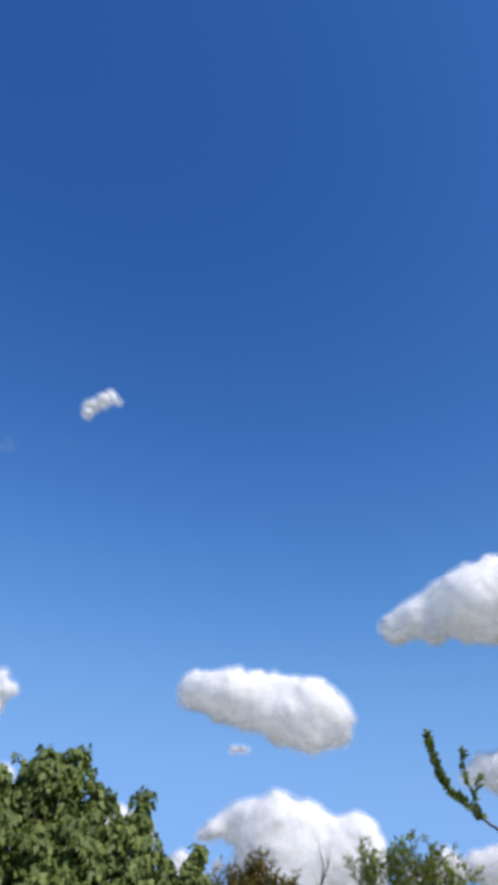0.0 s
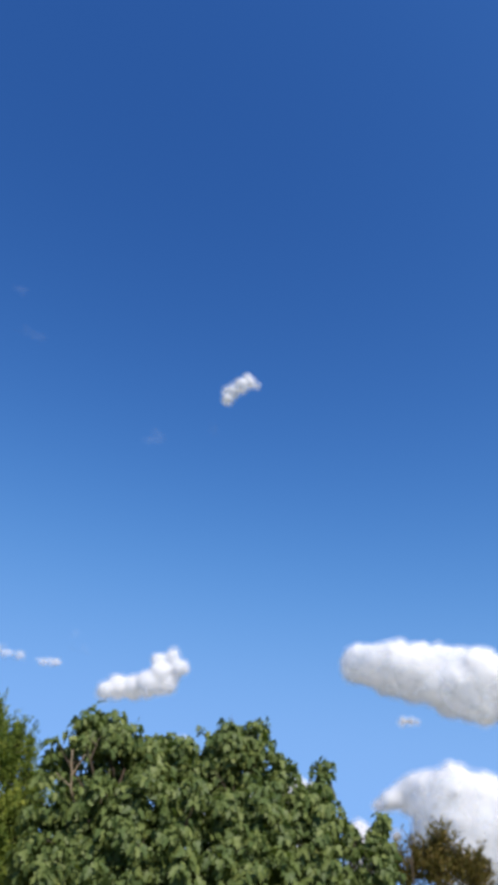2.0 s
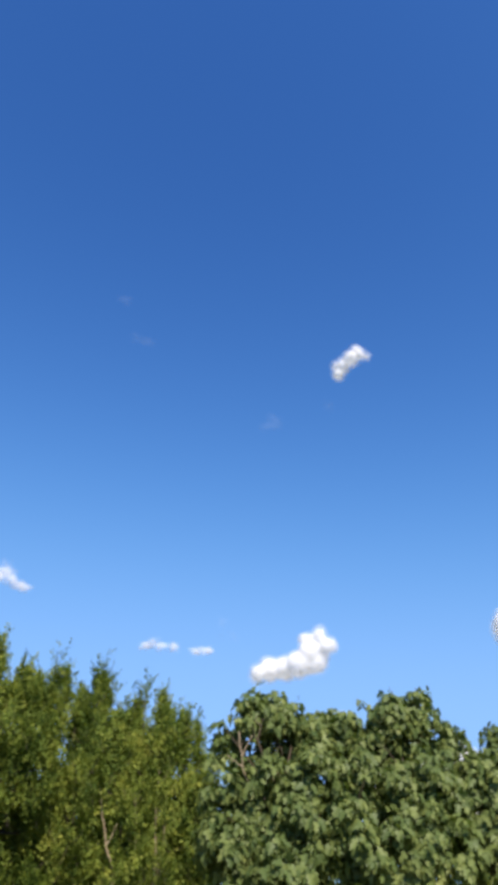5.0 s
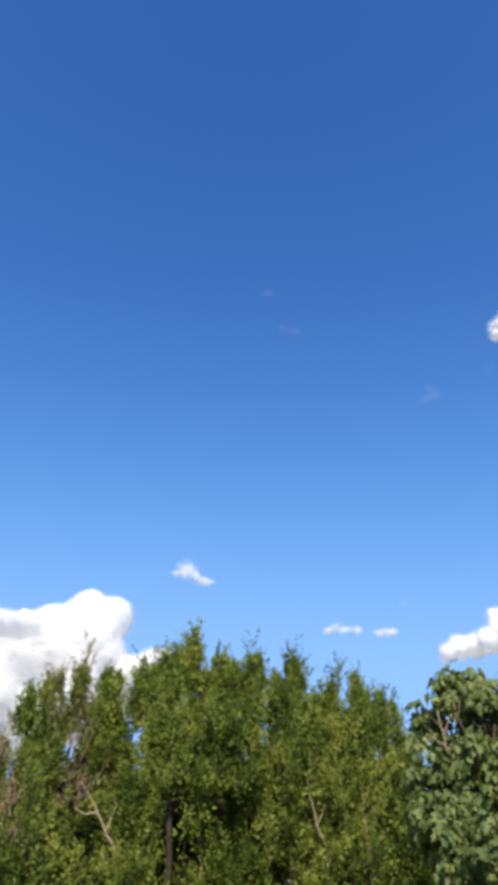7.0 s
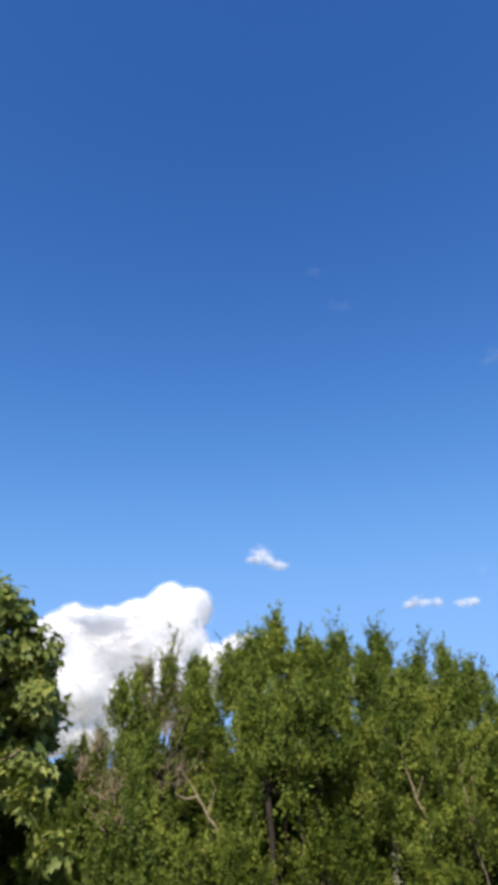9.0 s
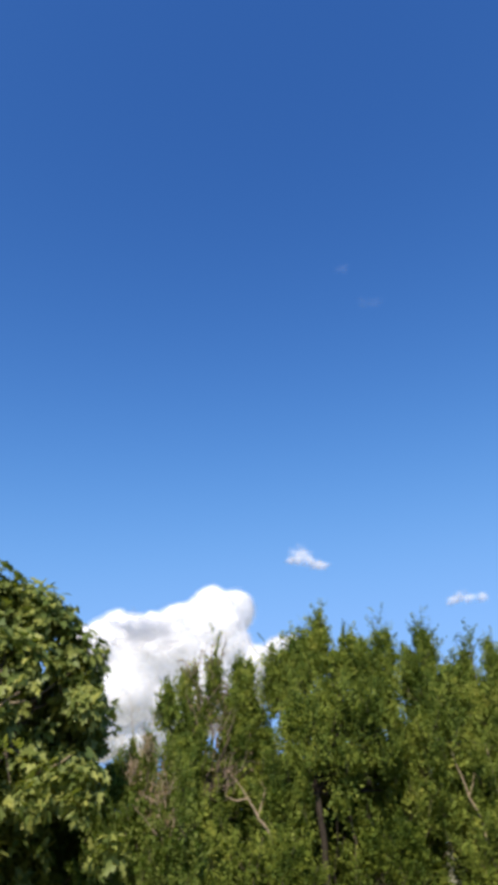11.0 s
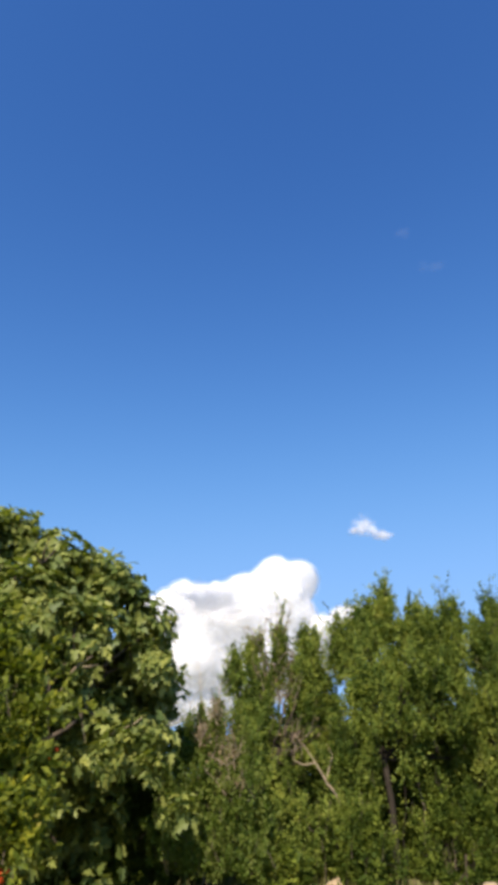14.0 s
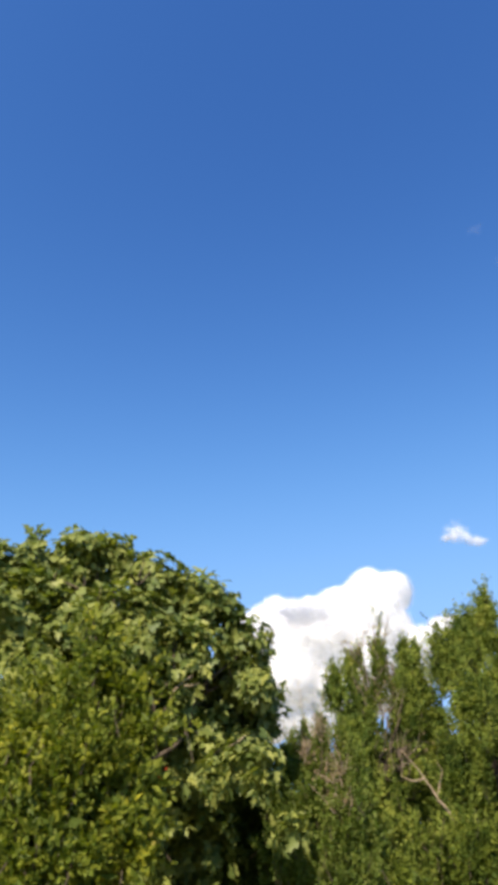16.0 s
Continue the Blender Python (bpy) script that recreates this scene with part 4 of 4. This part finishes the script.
leafy("elm_tree", "broad elm tree in the hedge with a shaded forked trunk", "tree", (-9.5, 8.96),
      [(-10.08, 8.62, 3.7, 4.7, 0.14), (-10.05, 8.9, 3.8, 4.84, 0.22), (-9.63, 8.9, 4.0, 4.9, 0.2), (-9.45, 9.2, 4.2, 5.12, 0.22), (-9.4, 9.25, 4.6, 5.34, 0.07), (-8.99, 9.42, 4.1, 4.9, 0.2), (-8.92, 9.8, 4.0, 4.88, 0.2), (-8.66, 10.0, 3.4, 5.14, 0.11), (-8.72, 9.96, 4.6, 5.2, 0.07), (-8.62, 10.2, 3.2, 4.85, 0.12)],
      [(-9.85, 8.85, 4.13, 0.34), (-9.6, 9.11, 4.43, 0.39), (-9.11, 9.32, 4.32, 0.38), (-8.87, 9.81, 4.29, 0.32), (-9.68, 8.75, 3.35, 0.44), (-9.34, 8.95, 3.57, 0.48), (-8.97, 9.45, 3.53, 0.51), (-8.74, 9.92, 3.48, 0.28), (-9.69, 8.58, 2.76, 0.39), (-9.29, 8.86, 2.84, 0.39), (-8.95, 9.33, 2.74, 0.37), (-8.88, 9.93, 2.88, 0.3), (-9.76, 8.35, 2.21, 0.33), (-9.62, 9.66, 2.54, 0.28), (-10.62, 8.77, 2.99, 0.27), (-10.7, 8.68, 2.36, 0.33), (-8.95, 10.54, 2.9, 0.22), (-10.52, 9.97, 2.17, 0.29), (-10.38, 10.11, 2.53, 0.29), (-9.58, 8.78, 2.21, 0.21), (-9.24, 9.13, 2.09, 0.19), (-9.58, 8.78, 1.67, 0.16), (-10.62, 10.29, 2.35, 0.27), (-10.45, 10.46, 2.82, 0.27)]
       + [(-9.07, 10.44, 2.33, 0.33),
       (-9.5, 10.2, 3.27, 0.34), (-9.23, 10.44, 2.93, 0.25), (-9.74, 9.99, 2.96, 0.28), (-9.52, 10.33, 2.58, 0.28), (-9.11, 11.31, 2.86, 0.29), (-9.28, 11.18, 2.4, 0.26), (-9.79, 9.94, 3.44, 0.3), (-9.23, 10.84, 3.38, 0.19),
       (-10.64, 8.81, 3.18, 0.25), (-10.71, 8.73, 2.73, 0.27), (-10.64, 9.11, 2.74, 0.3), (-10.33, 9.45, 2.63, 0.3), (-10.77, 8.97, 2.12, 0.3)], 32, stems=1, girth=0.06, fork=2.4, bark=SHADED_BARK, gaps=[(-9.27, 9.05, 1.99, 0.16, 1.6), (-9.27, 9.05, 1.59, 0.19, 1.6), (-8.49, 9.76, 2.27, 0.13, 1.2), (-9.79, 8.51, 2.94, 0.11, 0.9)])
dying_elm = leafy("elm_tree", "thin straggling elm tree with a dying top", "tree", (-10.95, 7.85),
      [(-10.96, 8.03, 4.2, 5.08, 0.08), (-11.20, 7.70, 4.0, 4.76, 0.08), (-11.02, 7.95, 3.6, 4.6, 0.13), (-11.25, 7.57, 3.6, 4.35, 0.17), (-11.38, 7.26, 3.4, 4.1, 0.18), (-11.24, 7.82, 3.4, 4.2, 0.15), (-10.72, 8.35, 2.9, 4.52, 0.13), (-10.62, 8.52, 3.0, 4.5, 0.12)],
      [(-11.26, 7.27, 3.67, 0.22), (-11.09, 7.52, 3.54, 0.22), (-11.13, 7.46, 3.11, 0.32), (-10.51, 8.28, 3.37, 0.15), (-10.54, 8.24, 2.96, 0.19), (-10.95, 7.36, 2.62, 0.4), (-11.11, 7.14, 2.22, 0.38), (-10.97, 8.03, 2.55, 0.28), (-10.76, 7.46, 2.06, 0.44), (-10.81, 8.39, 1.98, 0.28), (-10.93, 7.04, 1.59, 0.45), (-10.48, 7.5, 1.4, 0.47), (-9.95, 8.01, 1.29, 0.37), (-9.33, 7.93, 1.43, 0.24), (-9.78, 8.03, 1.75, 0.15), (-11.16, 8.43, 2.87, 0.27), (-11.02, 8.77, 2.69, 0.29), (-11.2, 8.38, 2.26, 0.33), (-10.69, 8.85, 3.65, 0.15), (-10.68, 8.86, 3.29, 0.17), (-10.74, 8.79, 2.91, 0.19), (-10.52, 8.81, 3.32, 0.15), (-10.5, 8.68, 2.84, 0.18), (-10.59, 8.42, 2.46, 0.2)]
       + [(-10.66, 8.31, 4.2, 0.15), (-10.68, 8.29, 3.87, 0.22), (-10.72, 8.24, 3.49, 0.27), (-10.76, 8.2, 3.12, 0.29), (-10.69, 8.44, 3.34, 0.18), (-10.85, 8.08, 2.79, 0.27), (-10.76, 8.51, 2.72, 0.31), (-10.74, 8.7, 3.1, 0.18), (-10.69, 8.28, 2.34, 0.33), (-11.17, 7.65, 3.62, 0.27), (-11.27, 7.5, 3.24, 0.31)], 33, stems=2, fork=1.9, r=0.09, cover=7.0, keep=0.74, girth=0.04)
thorn = leafy("thorn_bush", "half-dry thorn bush with brown twigs", "bush", (-9.68, 5.78),
      [(-9.78, 5.87, 2.2, 3.05, 0.1), (-9.99, 5.72, 2.1, 2.9, 0.1), (-9.62, 6.12, 2.1, 2.9, 0.12)],
      [(-10.14, 5.66, 2.28, 0.35), (-9.75, 5.92, 2.35, 0.31), (-9.61, 6.31, 2.28, 0.29), (-9.72, 5.6, 1.77, 0.39), (-9.44, 6.04, 1.72, 0.37), (-9.83, 5.41, 1.31, 0.36), (-9.55, 5.86, 1.3, 0.36), (-11.06, 6.07, 2.61, 0.32), (-10.96, 6.43, 2.59, 0.28),
       (-9.62, 5.65, 2.02, 0.27), (-9.46, 5.9, 1.74, 0.31), (-9.44, 6.29, 2.02, 0.28), (-9.26, 6.2, 1.53, 0.31), (-9.48, 5.69, 1.34, 0.32), (-9.24, 6.05, 1.08, 0.32), (-9.64, 5.43, 1.08, 0.31)], 34, mat=DRY_LEAF, girth=0.012, fork=1.0, stems=3, r=0.09, per=50, leaf=0.048, cover=6.0, keep=0.76)
bush = leafy("hazel_bush", "leafy yellow-green bush with a few red leaves", "bush", (-6.6, 1.5), [],
      [(-6.62, 1.66, 3.13, 0.16), (-6.63, 1.62, 2.82, 0.27), (-6.79, 1.38, 2.59, 0.32), (-6.56, 1.85, 2.59, 0.23), (-6.51, 2.01, 2.28, 0.25), (-6.55, 1.51, 2.16, 0.38), (-6.74, 1.15, 1.91, 0.42), (-6.47, 1.97, 1.86, 0.32), (-6.54, 1.57, 1.58, 0.41), (-6.5, 2.03, 1.5, 0.24), (-6.73, 1.19, 1.43, 0.42), (-6.49, 1.73, 1.25, 0.31), (-6.9, 0.78, 2.16, 0.38), (-6.7, 0.7, 1.3, 0.5),
       (-6.21, 1.24, 1.5, 0.3), (-6.26, 0.99, 1.72, 0.28), (-6.16, 1.46, 1.29, 0.28), (-6.17, 1.75, 1.65, 0.23), (-6.25, 1.04, 1.26, 0.3), (-6.13, 1.87, 1.39, 0.18), (-6.3, 1.3, 1.84, 0.26), (-6.36, 1.47, 2.1, 0.23), (-6.45, 1.07, 2.21, 0.26)], 35,
      mat=BUSH_LEAF, girth=0.014, fork=0.8, stems=3, r=0.12, per=34, leaf=0.075, cover=6.5, rise=0.35, pieces=300, keep=0.74, core=700, gaps=[(-5.77, 1.99, 1.23, 0.16, 0.9), (-5.87, 1.69, 1.13, 0.1, 0.9), (-5.74, 2.05, 1.53, 0.08, 0.8), (-5.88, 1.68, 1.75, 0.07, 0.7), (-5.82, 1.84, 2.02, 0.06, 0.7)])


def bright_leaves(label, at, seed, mat, n=5, size=0.08):
    """A tuft of turned leaves at the bush's edge."""
    rng = np.random.default_rng(seed)
    pos = np.array(at) + rng.normal(size=(n, 3)) * 0.025
    me = leaf_mesh("leaf_tuft", OVAL, pos, rng.normal(size=(n, 3)) - UP * 0.4, -np.array((at[0], at[1], 0)) + rng.normal(size=(n, 3)), np.full(n, size), mat)
    return child("leaf_tuft", me, bush, label, "stuff")


bright_leaves("red autumn leaves", (-6.12, 1.79, 1.13), 61, RED_LEAF)
bright_leaves("red autumn leaves", (-6.12, 1.55, 1.33), 62, RED_LEAF, 3, 0.06)
bright_leaves("yellow leaves", (-6.05, 1.9, 1.47), 63, YELLOW_LEAF, 2, 0.06)
bright_leaves("orange leaves", (-6.15, 2.05, 1.95), 64, RED_LEAF, 2, 0.035)

def dead_twigs(root, label, places, seed, bark, count=15, leaves=12):
    """Fans of bare fine twigs with a few shrivelled leaves, as (x, y, z, radius)."""
    rng = np.random.default_rng(seed)
    for x, y, z, r in places:
        v, f, tips = [], [], []
        for _ in range(count):
            foot = np.array((x, y, z - r)) + rng.normal(size=3) * r * 0.35
            tip = foot + unit(UP * 1.3 + rng.normal(size=3) * 0.55) * r * rng.uniform(0.8, 2.0)
            line = bent(rng, foot, tip, 0.1, 5)
            tube(v, f, line, np.linspace(0.007, 0.0025, 5), 4)
            for _ in range(2):
                q = line[rng.integers(1, 4)]
                end = q + unit(UP + rng.normal(size=3)) * r * rng.uniform(0.25, 0.7)
                tube(v, f, bent(rng, q, end, 0.1, 3), [0.004, 0.003, 0.002], 3)
                tips.append(end)
        child("dead_twig", mesh_of("dead_twig", v, f, bark), root, label, "stuff")
        tips = np.array(tips)[rng.integers(0, len(tips), leaves * 3)] + rng.normal(size=(leaves * 3, 3)) * 0.03
        n = len(tips)
        child("dry_leaf", leaf_mesh("dry_leaf", OVAL, tips, rng.normal(size=(n, 3)) - UP * 0.3, rng.normal(size=(n, 3)), rng.uniform(0.035, 0.07, n), BROWN_LEAF), root, "shrivelled brown leaves", "stuff")


dead_twigs(dying_elm, "bare brown dying twigs", [(-10.87, 7.83, 4.66, 0.33), (-11.03, 7.6, 4.46, 0.26), (-10.92, 7.76, 4.11, 0.33), (-10.84, 8.03, 4.03, 0.2), (-10.30, 7.63, 2.91, 0.40), (-10.45, 7.58, 3.44, 0.35)], 65, TWIG, 9, 16)
dead_twigs(thorn, "tan leafless twigs", [(-9.31, 5.77, 2.36, 0.23), (-9.27, 5.83, 2.0, 0.25), (-9.57, 5.73, 2.94, 0.18), (-9.52, 5.44, 2.58, 0.14)], 66, PALE_BARK, 15, 16)

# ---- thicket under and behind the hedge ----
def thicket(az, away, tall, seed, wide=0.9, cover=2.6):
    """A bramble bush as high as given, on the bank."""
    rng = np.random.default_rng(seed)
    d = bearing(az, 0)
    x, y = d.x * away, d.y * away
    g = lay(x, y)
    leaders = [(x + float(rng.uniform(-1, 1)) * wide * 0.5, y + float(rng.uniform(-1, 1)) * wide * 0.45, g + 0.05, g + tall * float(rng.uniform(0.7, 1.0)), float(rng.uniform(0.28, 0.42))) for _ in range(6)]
    return leafy("bramble_bush", "dense bramble bush filling the hedge bottom, leaves darkened as if shaded", "bush", (x, y), leaders, [], seed, r=0.13, per=60, leaf=0.062,
                 cover=cover, mat=SHADED_BRAMBLE, girth=0.018, stems=2, fork=g + 0.4, rise=0.5, hollow=0.4, keep=0.6, core=900)


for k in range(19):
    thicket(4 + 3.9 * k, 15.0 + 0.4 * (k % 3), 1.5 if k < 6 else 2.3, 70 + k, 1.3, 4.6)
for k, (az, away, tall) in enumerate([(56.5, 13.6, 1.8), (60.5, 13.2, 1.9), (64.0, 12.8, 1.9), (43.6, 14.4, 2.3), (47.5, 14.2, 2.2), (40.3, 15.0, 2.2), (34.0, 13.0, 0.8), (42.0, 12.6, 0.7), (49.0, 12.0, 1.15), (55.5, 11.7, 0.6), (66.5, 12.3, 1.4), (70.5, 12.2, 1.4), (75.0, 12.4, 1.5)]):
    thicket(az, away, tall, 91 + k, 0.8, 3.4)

# low elm lobes built apart, to carry the leaf colour darkened for shade
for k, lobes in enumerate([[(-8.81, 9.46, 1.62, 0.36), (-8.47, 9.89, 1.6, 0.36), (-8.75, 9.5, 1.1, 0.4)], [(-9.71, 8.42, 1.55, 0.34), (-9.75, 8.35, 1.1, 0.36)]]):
    leafy("bramble_bush", "dense bramble bush at the foot of the elm, leaves darkened as if shaded", "bush", lobes[-1][:2], [], lobes, 120 + k, r=0.13, per=60, leaf=0.062, cover=7.0, mat=SHADED_BRAMBLE,
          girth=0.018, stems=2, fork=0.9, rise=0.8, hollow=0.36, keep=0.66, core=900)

# ---- beyond, to the other side ----
hedge_tree("willow_shrub", "pale willow shrub with narrow leaves", "shrub", (2.2, 11.8, 0), (2.2, 11.8, 1.4),
           [(1.9, 11.65, 2.47, 0.27), (2.21, 11.59, 2.51, 0.27), (2.52, 11.53, 2.53, 0.25), (1.59, 11.69, 2.49, 0.18), (2.12, 11.61, 2.69, 0.14), (1.63, 11.89, 2.61, 0.21), (1.94, 11.84, 2.5, 0.26), (2.37, 11.76, 2.52, 0.27), (2.7, 11.69, 2.45, 0.27), (2.11, 11.81, 2.09, 0.47), (2.84, 11.66, 2.15, 0.35)],
           [(1.69, 11.88, 2.82, 0.5), (2.03, 11.83, 2.90, 0.6), (2.5, 11.74, 2.88, 0.5), (2.58, 11.72, 2.80, 0.5), (2.95, 11.63, 2.52, 0.4)], 36, density=85, length=0.6, leaf=0.085, mat=WILLOW_LEAF, girth=0.02, per=60, plume=0.075)
hedge_tree("cypress", "far reddish-brown cypress with two plumes", "conifer", (-0.1, 23.0, 0), (-0.1, 23.0, 1.5),
           [(-0.96, 22.83, 2.81, 0.46), (-0.38, 22.85, 2.99, 0.53), (0.1, 22.85, 3.47, 0.38), (0.13, 22.85, 2.93, 0.57), (0.65, 22.84, 2.88, 0.49), (-1.18, 22.82, 3.11, 0.19), (0.99, 22.83, 2.75, 0.38), (-0.65, 22.84, 3.32, 0.19), (0.98, 22.83, 3.14, 0.17)],
           [(0.18, 22.85, 4.08, 0.45), (-0.09, 22.85, 3.81, 0.45), (-1.14, 22.83, 3.38, 0.45), (-0.58, 22.84, 3.57, 0.45), (0.68, 22.84, 3.47, 0.45), (1.05, 22.82, 3.34, 0.45)], 37, density=130, leaf=0.1, mat=CYPRESS_LEAF, girth=0.05, upright=1.6, blade=NARROW, per=90)


def leafy_branch(name, label, category, bark, leaf_mat, lines, girths, seed, per_metre=70, leaf=0.07, blade=NARROW):
    """A bare stem with its side branches, each line with leaves along its upper half."""
    rng = np.random.default_rng(seed)
    foot = lines[0][0]
    root = thing(name, (foot[0], foot[1], lay(foot[0], foot[1])), label, category)
    pos, axis = [], []
    for k, (line, g) in enumerate(zip(lines, girths)):
        pts = np.concatenate([bent(rng, a, b, 0.04, 5)[(0 if i == 0 else 1):] for i, (a, b) in enumerate(zip(line, line[1:]))])
        v, f = [], []
        tube(v, f, pts, np.linspace(g, 0.003, len(pts)), 6)
        child("branch" if k else "stem", mesh_of("branch", v, f, bark, True), root)
        if per_metre:
            span = np.linalg.norm(np.diff(pts, axis=0), axis=1).sum()
            n = int(span * per_metre)
            s = rng.uniform(0.35 if k == 0 else 0.0, 1.0, n) * (len(pts) - 1)
            i = np.minimum(s.astype(int), len(pts) - 2)
            d = unit(pts[i + 1] - pts[i])
            pos.append(pts[i] + (pts[i + 1] - pts[i]) * (s - i)[:, None] + rng.normal(size=(n, 3)) * 0.008)
            axis.append(d * 0.7 + unit(rng.normal(size=(n, 3))) * 0.7)
    if per_metre:
        pos, axis = np.concatenate(pos), np.concatenate(axis)
        n = len(pos)
        child("foliage", leaf_mesh("foliage", blade, pos, axis, rng.normal(size=(n, 3)) + UP, leaf * rng.uniform(0.6, 1.2, n), leaf_mat), root, "", "stuff")
    return root


leafy_branch("almond_sapling", "slanting sapling branch with small grey-green leaves", "sapling", BARK, FIG_LEAF,
             [[(3.45, 7.5, 0), (2.51, 7.59, 2.3), (2.34, 7.65, 2.59), (2.12, 7.71, 2.81), (1.98, 7.75, 2.94), (1.9, 7.77, 3.09), (1.86, 7.78, 3.28), (1.83, 7.79, 3.51)],
              [(2.23, 7.68, 2.7), (2.17, 7.7, 2.88), (2.13, 7.71, 3.05), (2.13, 7.71, 3.22), (2.17, 7.7, 3.34)],
              [(2.17, 7.7, 2.88), (2.23, 7.68, 3.0), (2.3, 7.66, 3.06)]],
             [0.018, 0.008, 0.006], 41, 105, 0.075, OVAL)
leafy_branch("dead_stalk", "bare grey stalk with thin forked twigs", "stalk", BARK, DRY_LEAF,
             [[(1.7, 19.9, 0), (1.58, 19.93, 2.9), (1.68, 19.94, 3.5), (1.56, 19.94, 4.15)], [(1.6, 19.9, 3.0), (1.82, 19.9, 3.5), (1.92, 19.9, 4.05)], [(1.66, 19.9, 2.6), (1.42, 19.9, 3.3)], [(1.8, 19.9, 3.45), (1.7, 19.9, 3.95)]], [0.045, 0.025, 0.02, 0.014], 42, 0)
leafy_branch("dead_stalk", "bare grey stalk with thin forked twigs", "stalk", BARK, DRY_LEAF,
             [[(-0.7, 19.9, 0), (-0.65, 19.9, 3.0), (-0.6, 19.9, 3.7)], [(-0.66, 19.9, 2.8), (-0.8, 19.9, 3.4)]], [0.035, 0.02], 43, 0)
leafy_branch("fallen_bough", "pale leaning dead bough with broken side twigs", "bough", PALE_BARK, DRY_LEAF,
             [[(-9.45, 8.2, 0.50), (-9.61, 8.02, 1.71), (-9.72, 7.89, 1.92), (-9.83, 7.76, 2.22), (-9.91, 7.67, 2.41), (-10.02, 7.53, 2.64)], [(-9.83, 7.76, 2.22), (-9.95, 7.61, 2.19), (-10.05, 7.49, 2.26), (-10.03, 7.52, 2.5)], [(-9.72, 7.89, 1.98), (-9.8, 8.11, 2.34), (-9.86, 8.05, 2.5)]], [0.028, 0.015, 0.011], 44, 0)
leafy_branch("fallen_bough", "pale upright dead bough among the elm leaves", "bough", PALE_BARK, DRY_LEAF,
             [[(-7.7, 11.2, 0.50), (-7.82, 11.02, 1.84), (-7.93, 10.92, 2.17), (-8.02, 10.86, 2.6), (-8.09, 10.82, 3.05)], [(-7.93, 10.92, 2.17), (-7.8, 11.0, 2.5)]], [0.026, 0.009], 45, 0)
leafy_branch("fallen_bough", "thin pale dead stem among the elm leaves", "bough", PALE_BARK, DRY_LEAF,
             [[(-7.6, 11.6, 0.50), (-7.55, 11.2, 2.3), (-7.63, 11.2, 2.95)]], [0.018], 46, 0)
leafy_branch("fallen_bough", "thin pale dead stem among the elm leaves", "bough", PALE_BARK, DRY_LEAF,
             [[(-7.1, 11.5, 0.5), (-7.2, 11.3, 1.61), (-7.1, 11.38, 2.55)], [(-7.2, 11.3, 1.61), (-7.3, 11.4, 2.6), (-7.36, 11.5, 3.34)]], [0.02, 0.014], 48, 0)
leafy_branch("fallen_bough", "thin brown stem beside the shaded elm trunk", "bough", TWIG, DRY_LEAF,
             [[(-9.7, 9.9, 0.5), (-9.3, 9.5, 1.9), (-9.12, 9.28, 2.4), (-8.8, 9.8, 3.15)]], [0.03], 49, 0)
leafy_branch("dead_stalk", "thin bare twigs standing over the thorn bush", "stalk", PALE_BARK, DRY_LEAF,
             [[(-10.35, 6.1, 0), (-10.45, 6.05, 2.6), (-10.55, 5.95, 3.75)], [(-10.44, 6.05, 2.5), (-10.4, 6.35, 3.45)], [(-10.45, 6.05, 2.4), (-10.5, 5.8, 3.1)]], [0.018, 0.01, 0.009], 47, 0)


def stone(at, size, seed):
    rng = np.random.default_rng(seed)
    bm = bmesh.new()
    bmesh.ops.create_icosphere(bm, subdivisions=3, radius=1.0)
    for q in bm.verts:
        q.co *= 1 + 0.35 * noise.noise(q.co * 1.4 + Vector((seed, 0, 0))) + 0.1 * noise.noise(q.co * 4)
        q.co.x, q.co.y, q.co.z = q.co.x * size, q.co.y * size * 0.8, q.co.z * size * 0.6
    me = bpy.data.meshes.new("stone")
    bm.to_mesh(me)
    bm.free()
    me.materials.append(STONE)
    me.shade_smooth()
    ob = new("stone", me)
    ob.location = (at[0], at[1], lay(at[0], at[1]) + size * 0.3)
    ob.rotation_euler = (0, 0, float(rng.uniform(0, 6)))
    return tagged(ob, "tan field stone half sunk in the bank", "stone", "stones on the bank")


for k, (x, y, size) in enumerate([(-9.3, 7.65, 0.17), (-9.1, 7.95, 0.1), (-7.8, 9.15, 0.17), (-7.5, 9.4, 0.12)]):
    stone((x, y), size, 50 + k)


def grass(seed, count=9000):
    """Dry grass on the bank before the hedge."""
    rng = np.random.default_rng(seed)
    az, r = np.radians(rng.uniform(-25, 85, count)), rng.uniform(7.5, 13.0, count)
    x, y = -np.sin(az) * r, np.cos(az) * r
    z = np.array([lay(a, b) for a, b in zip(x, y)])
    pos = np.stack([x, y, z], 1)
    axis = UP + rng.normal(size=(count, 3)) * 0.3
    me = leaf_mesh("grass", NARROW, pos, axis, rng.normal(size=(count, 3)), rng.uniform(0.07, 0.2, count), GRASS_BLADE)
    return tagged(new("grass", me), "tufts of half-dry grass on the bank", "grass", "", "stuff")


grass(60)


single_leaves()
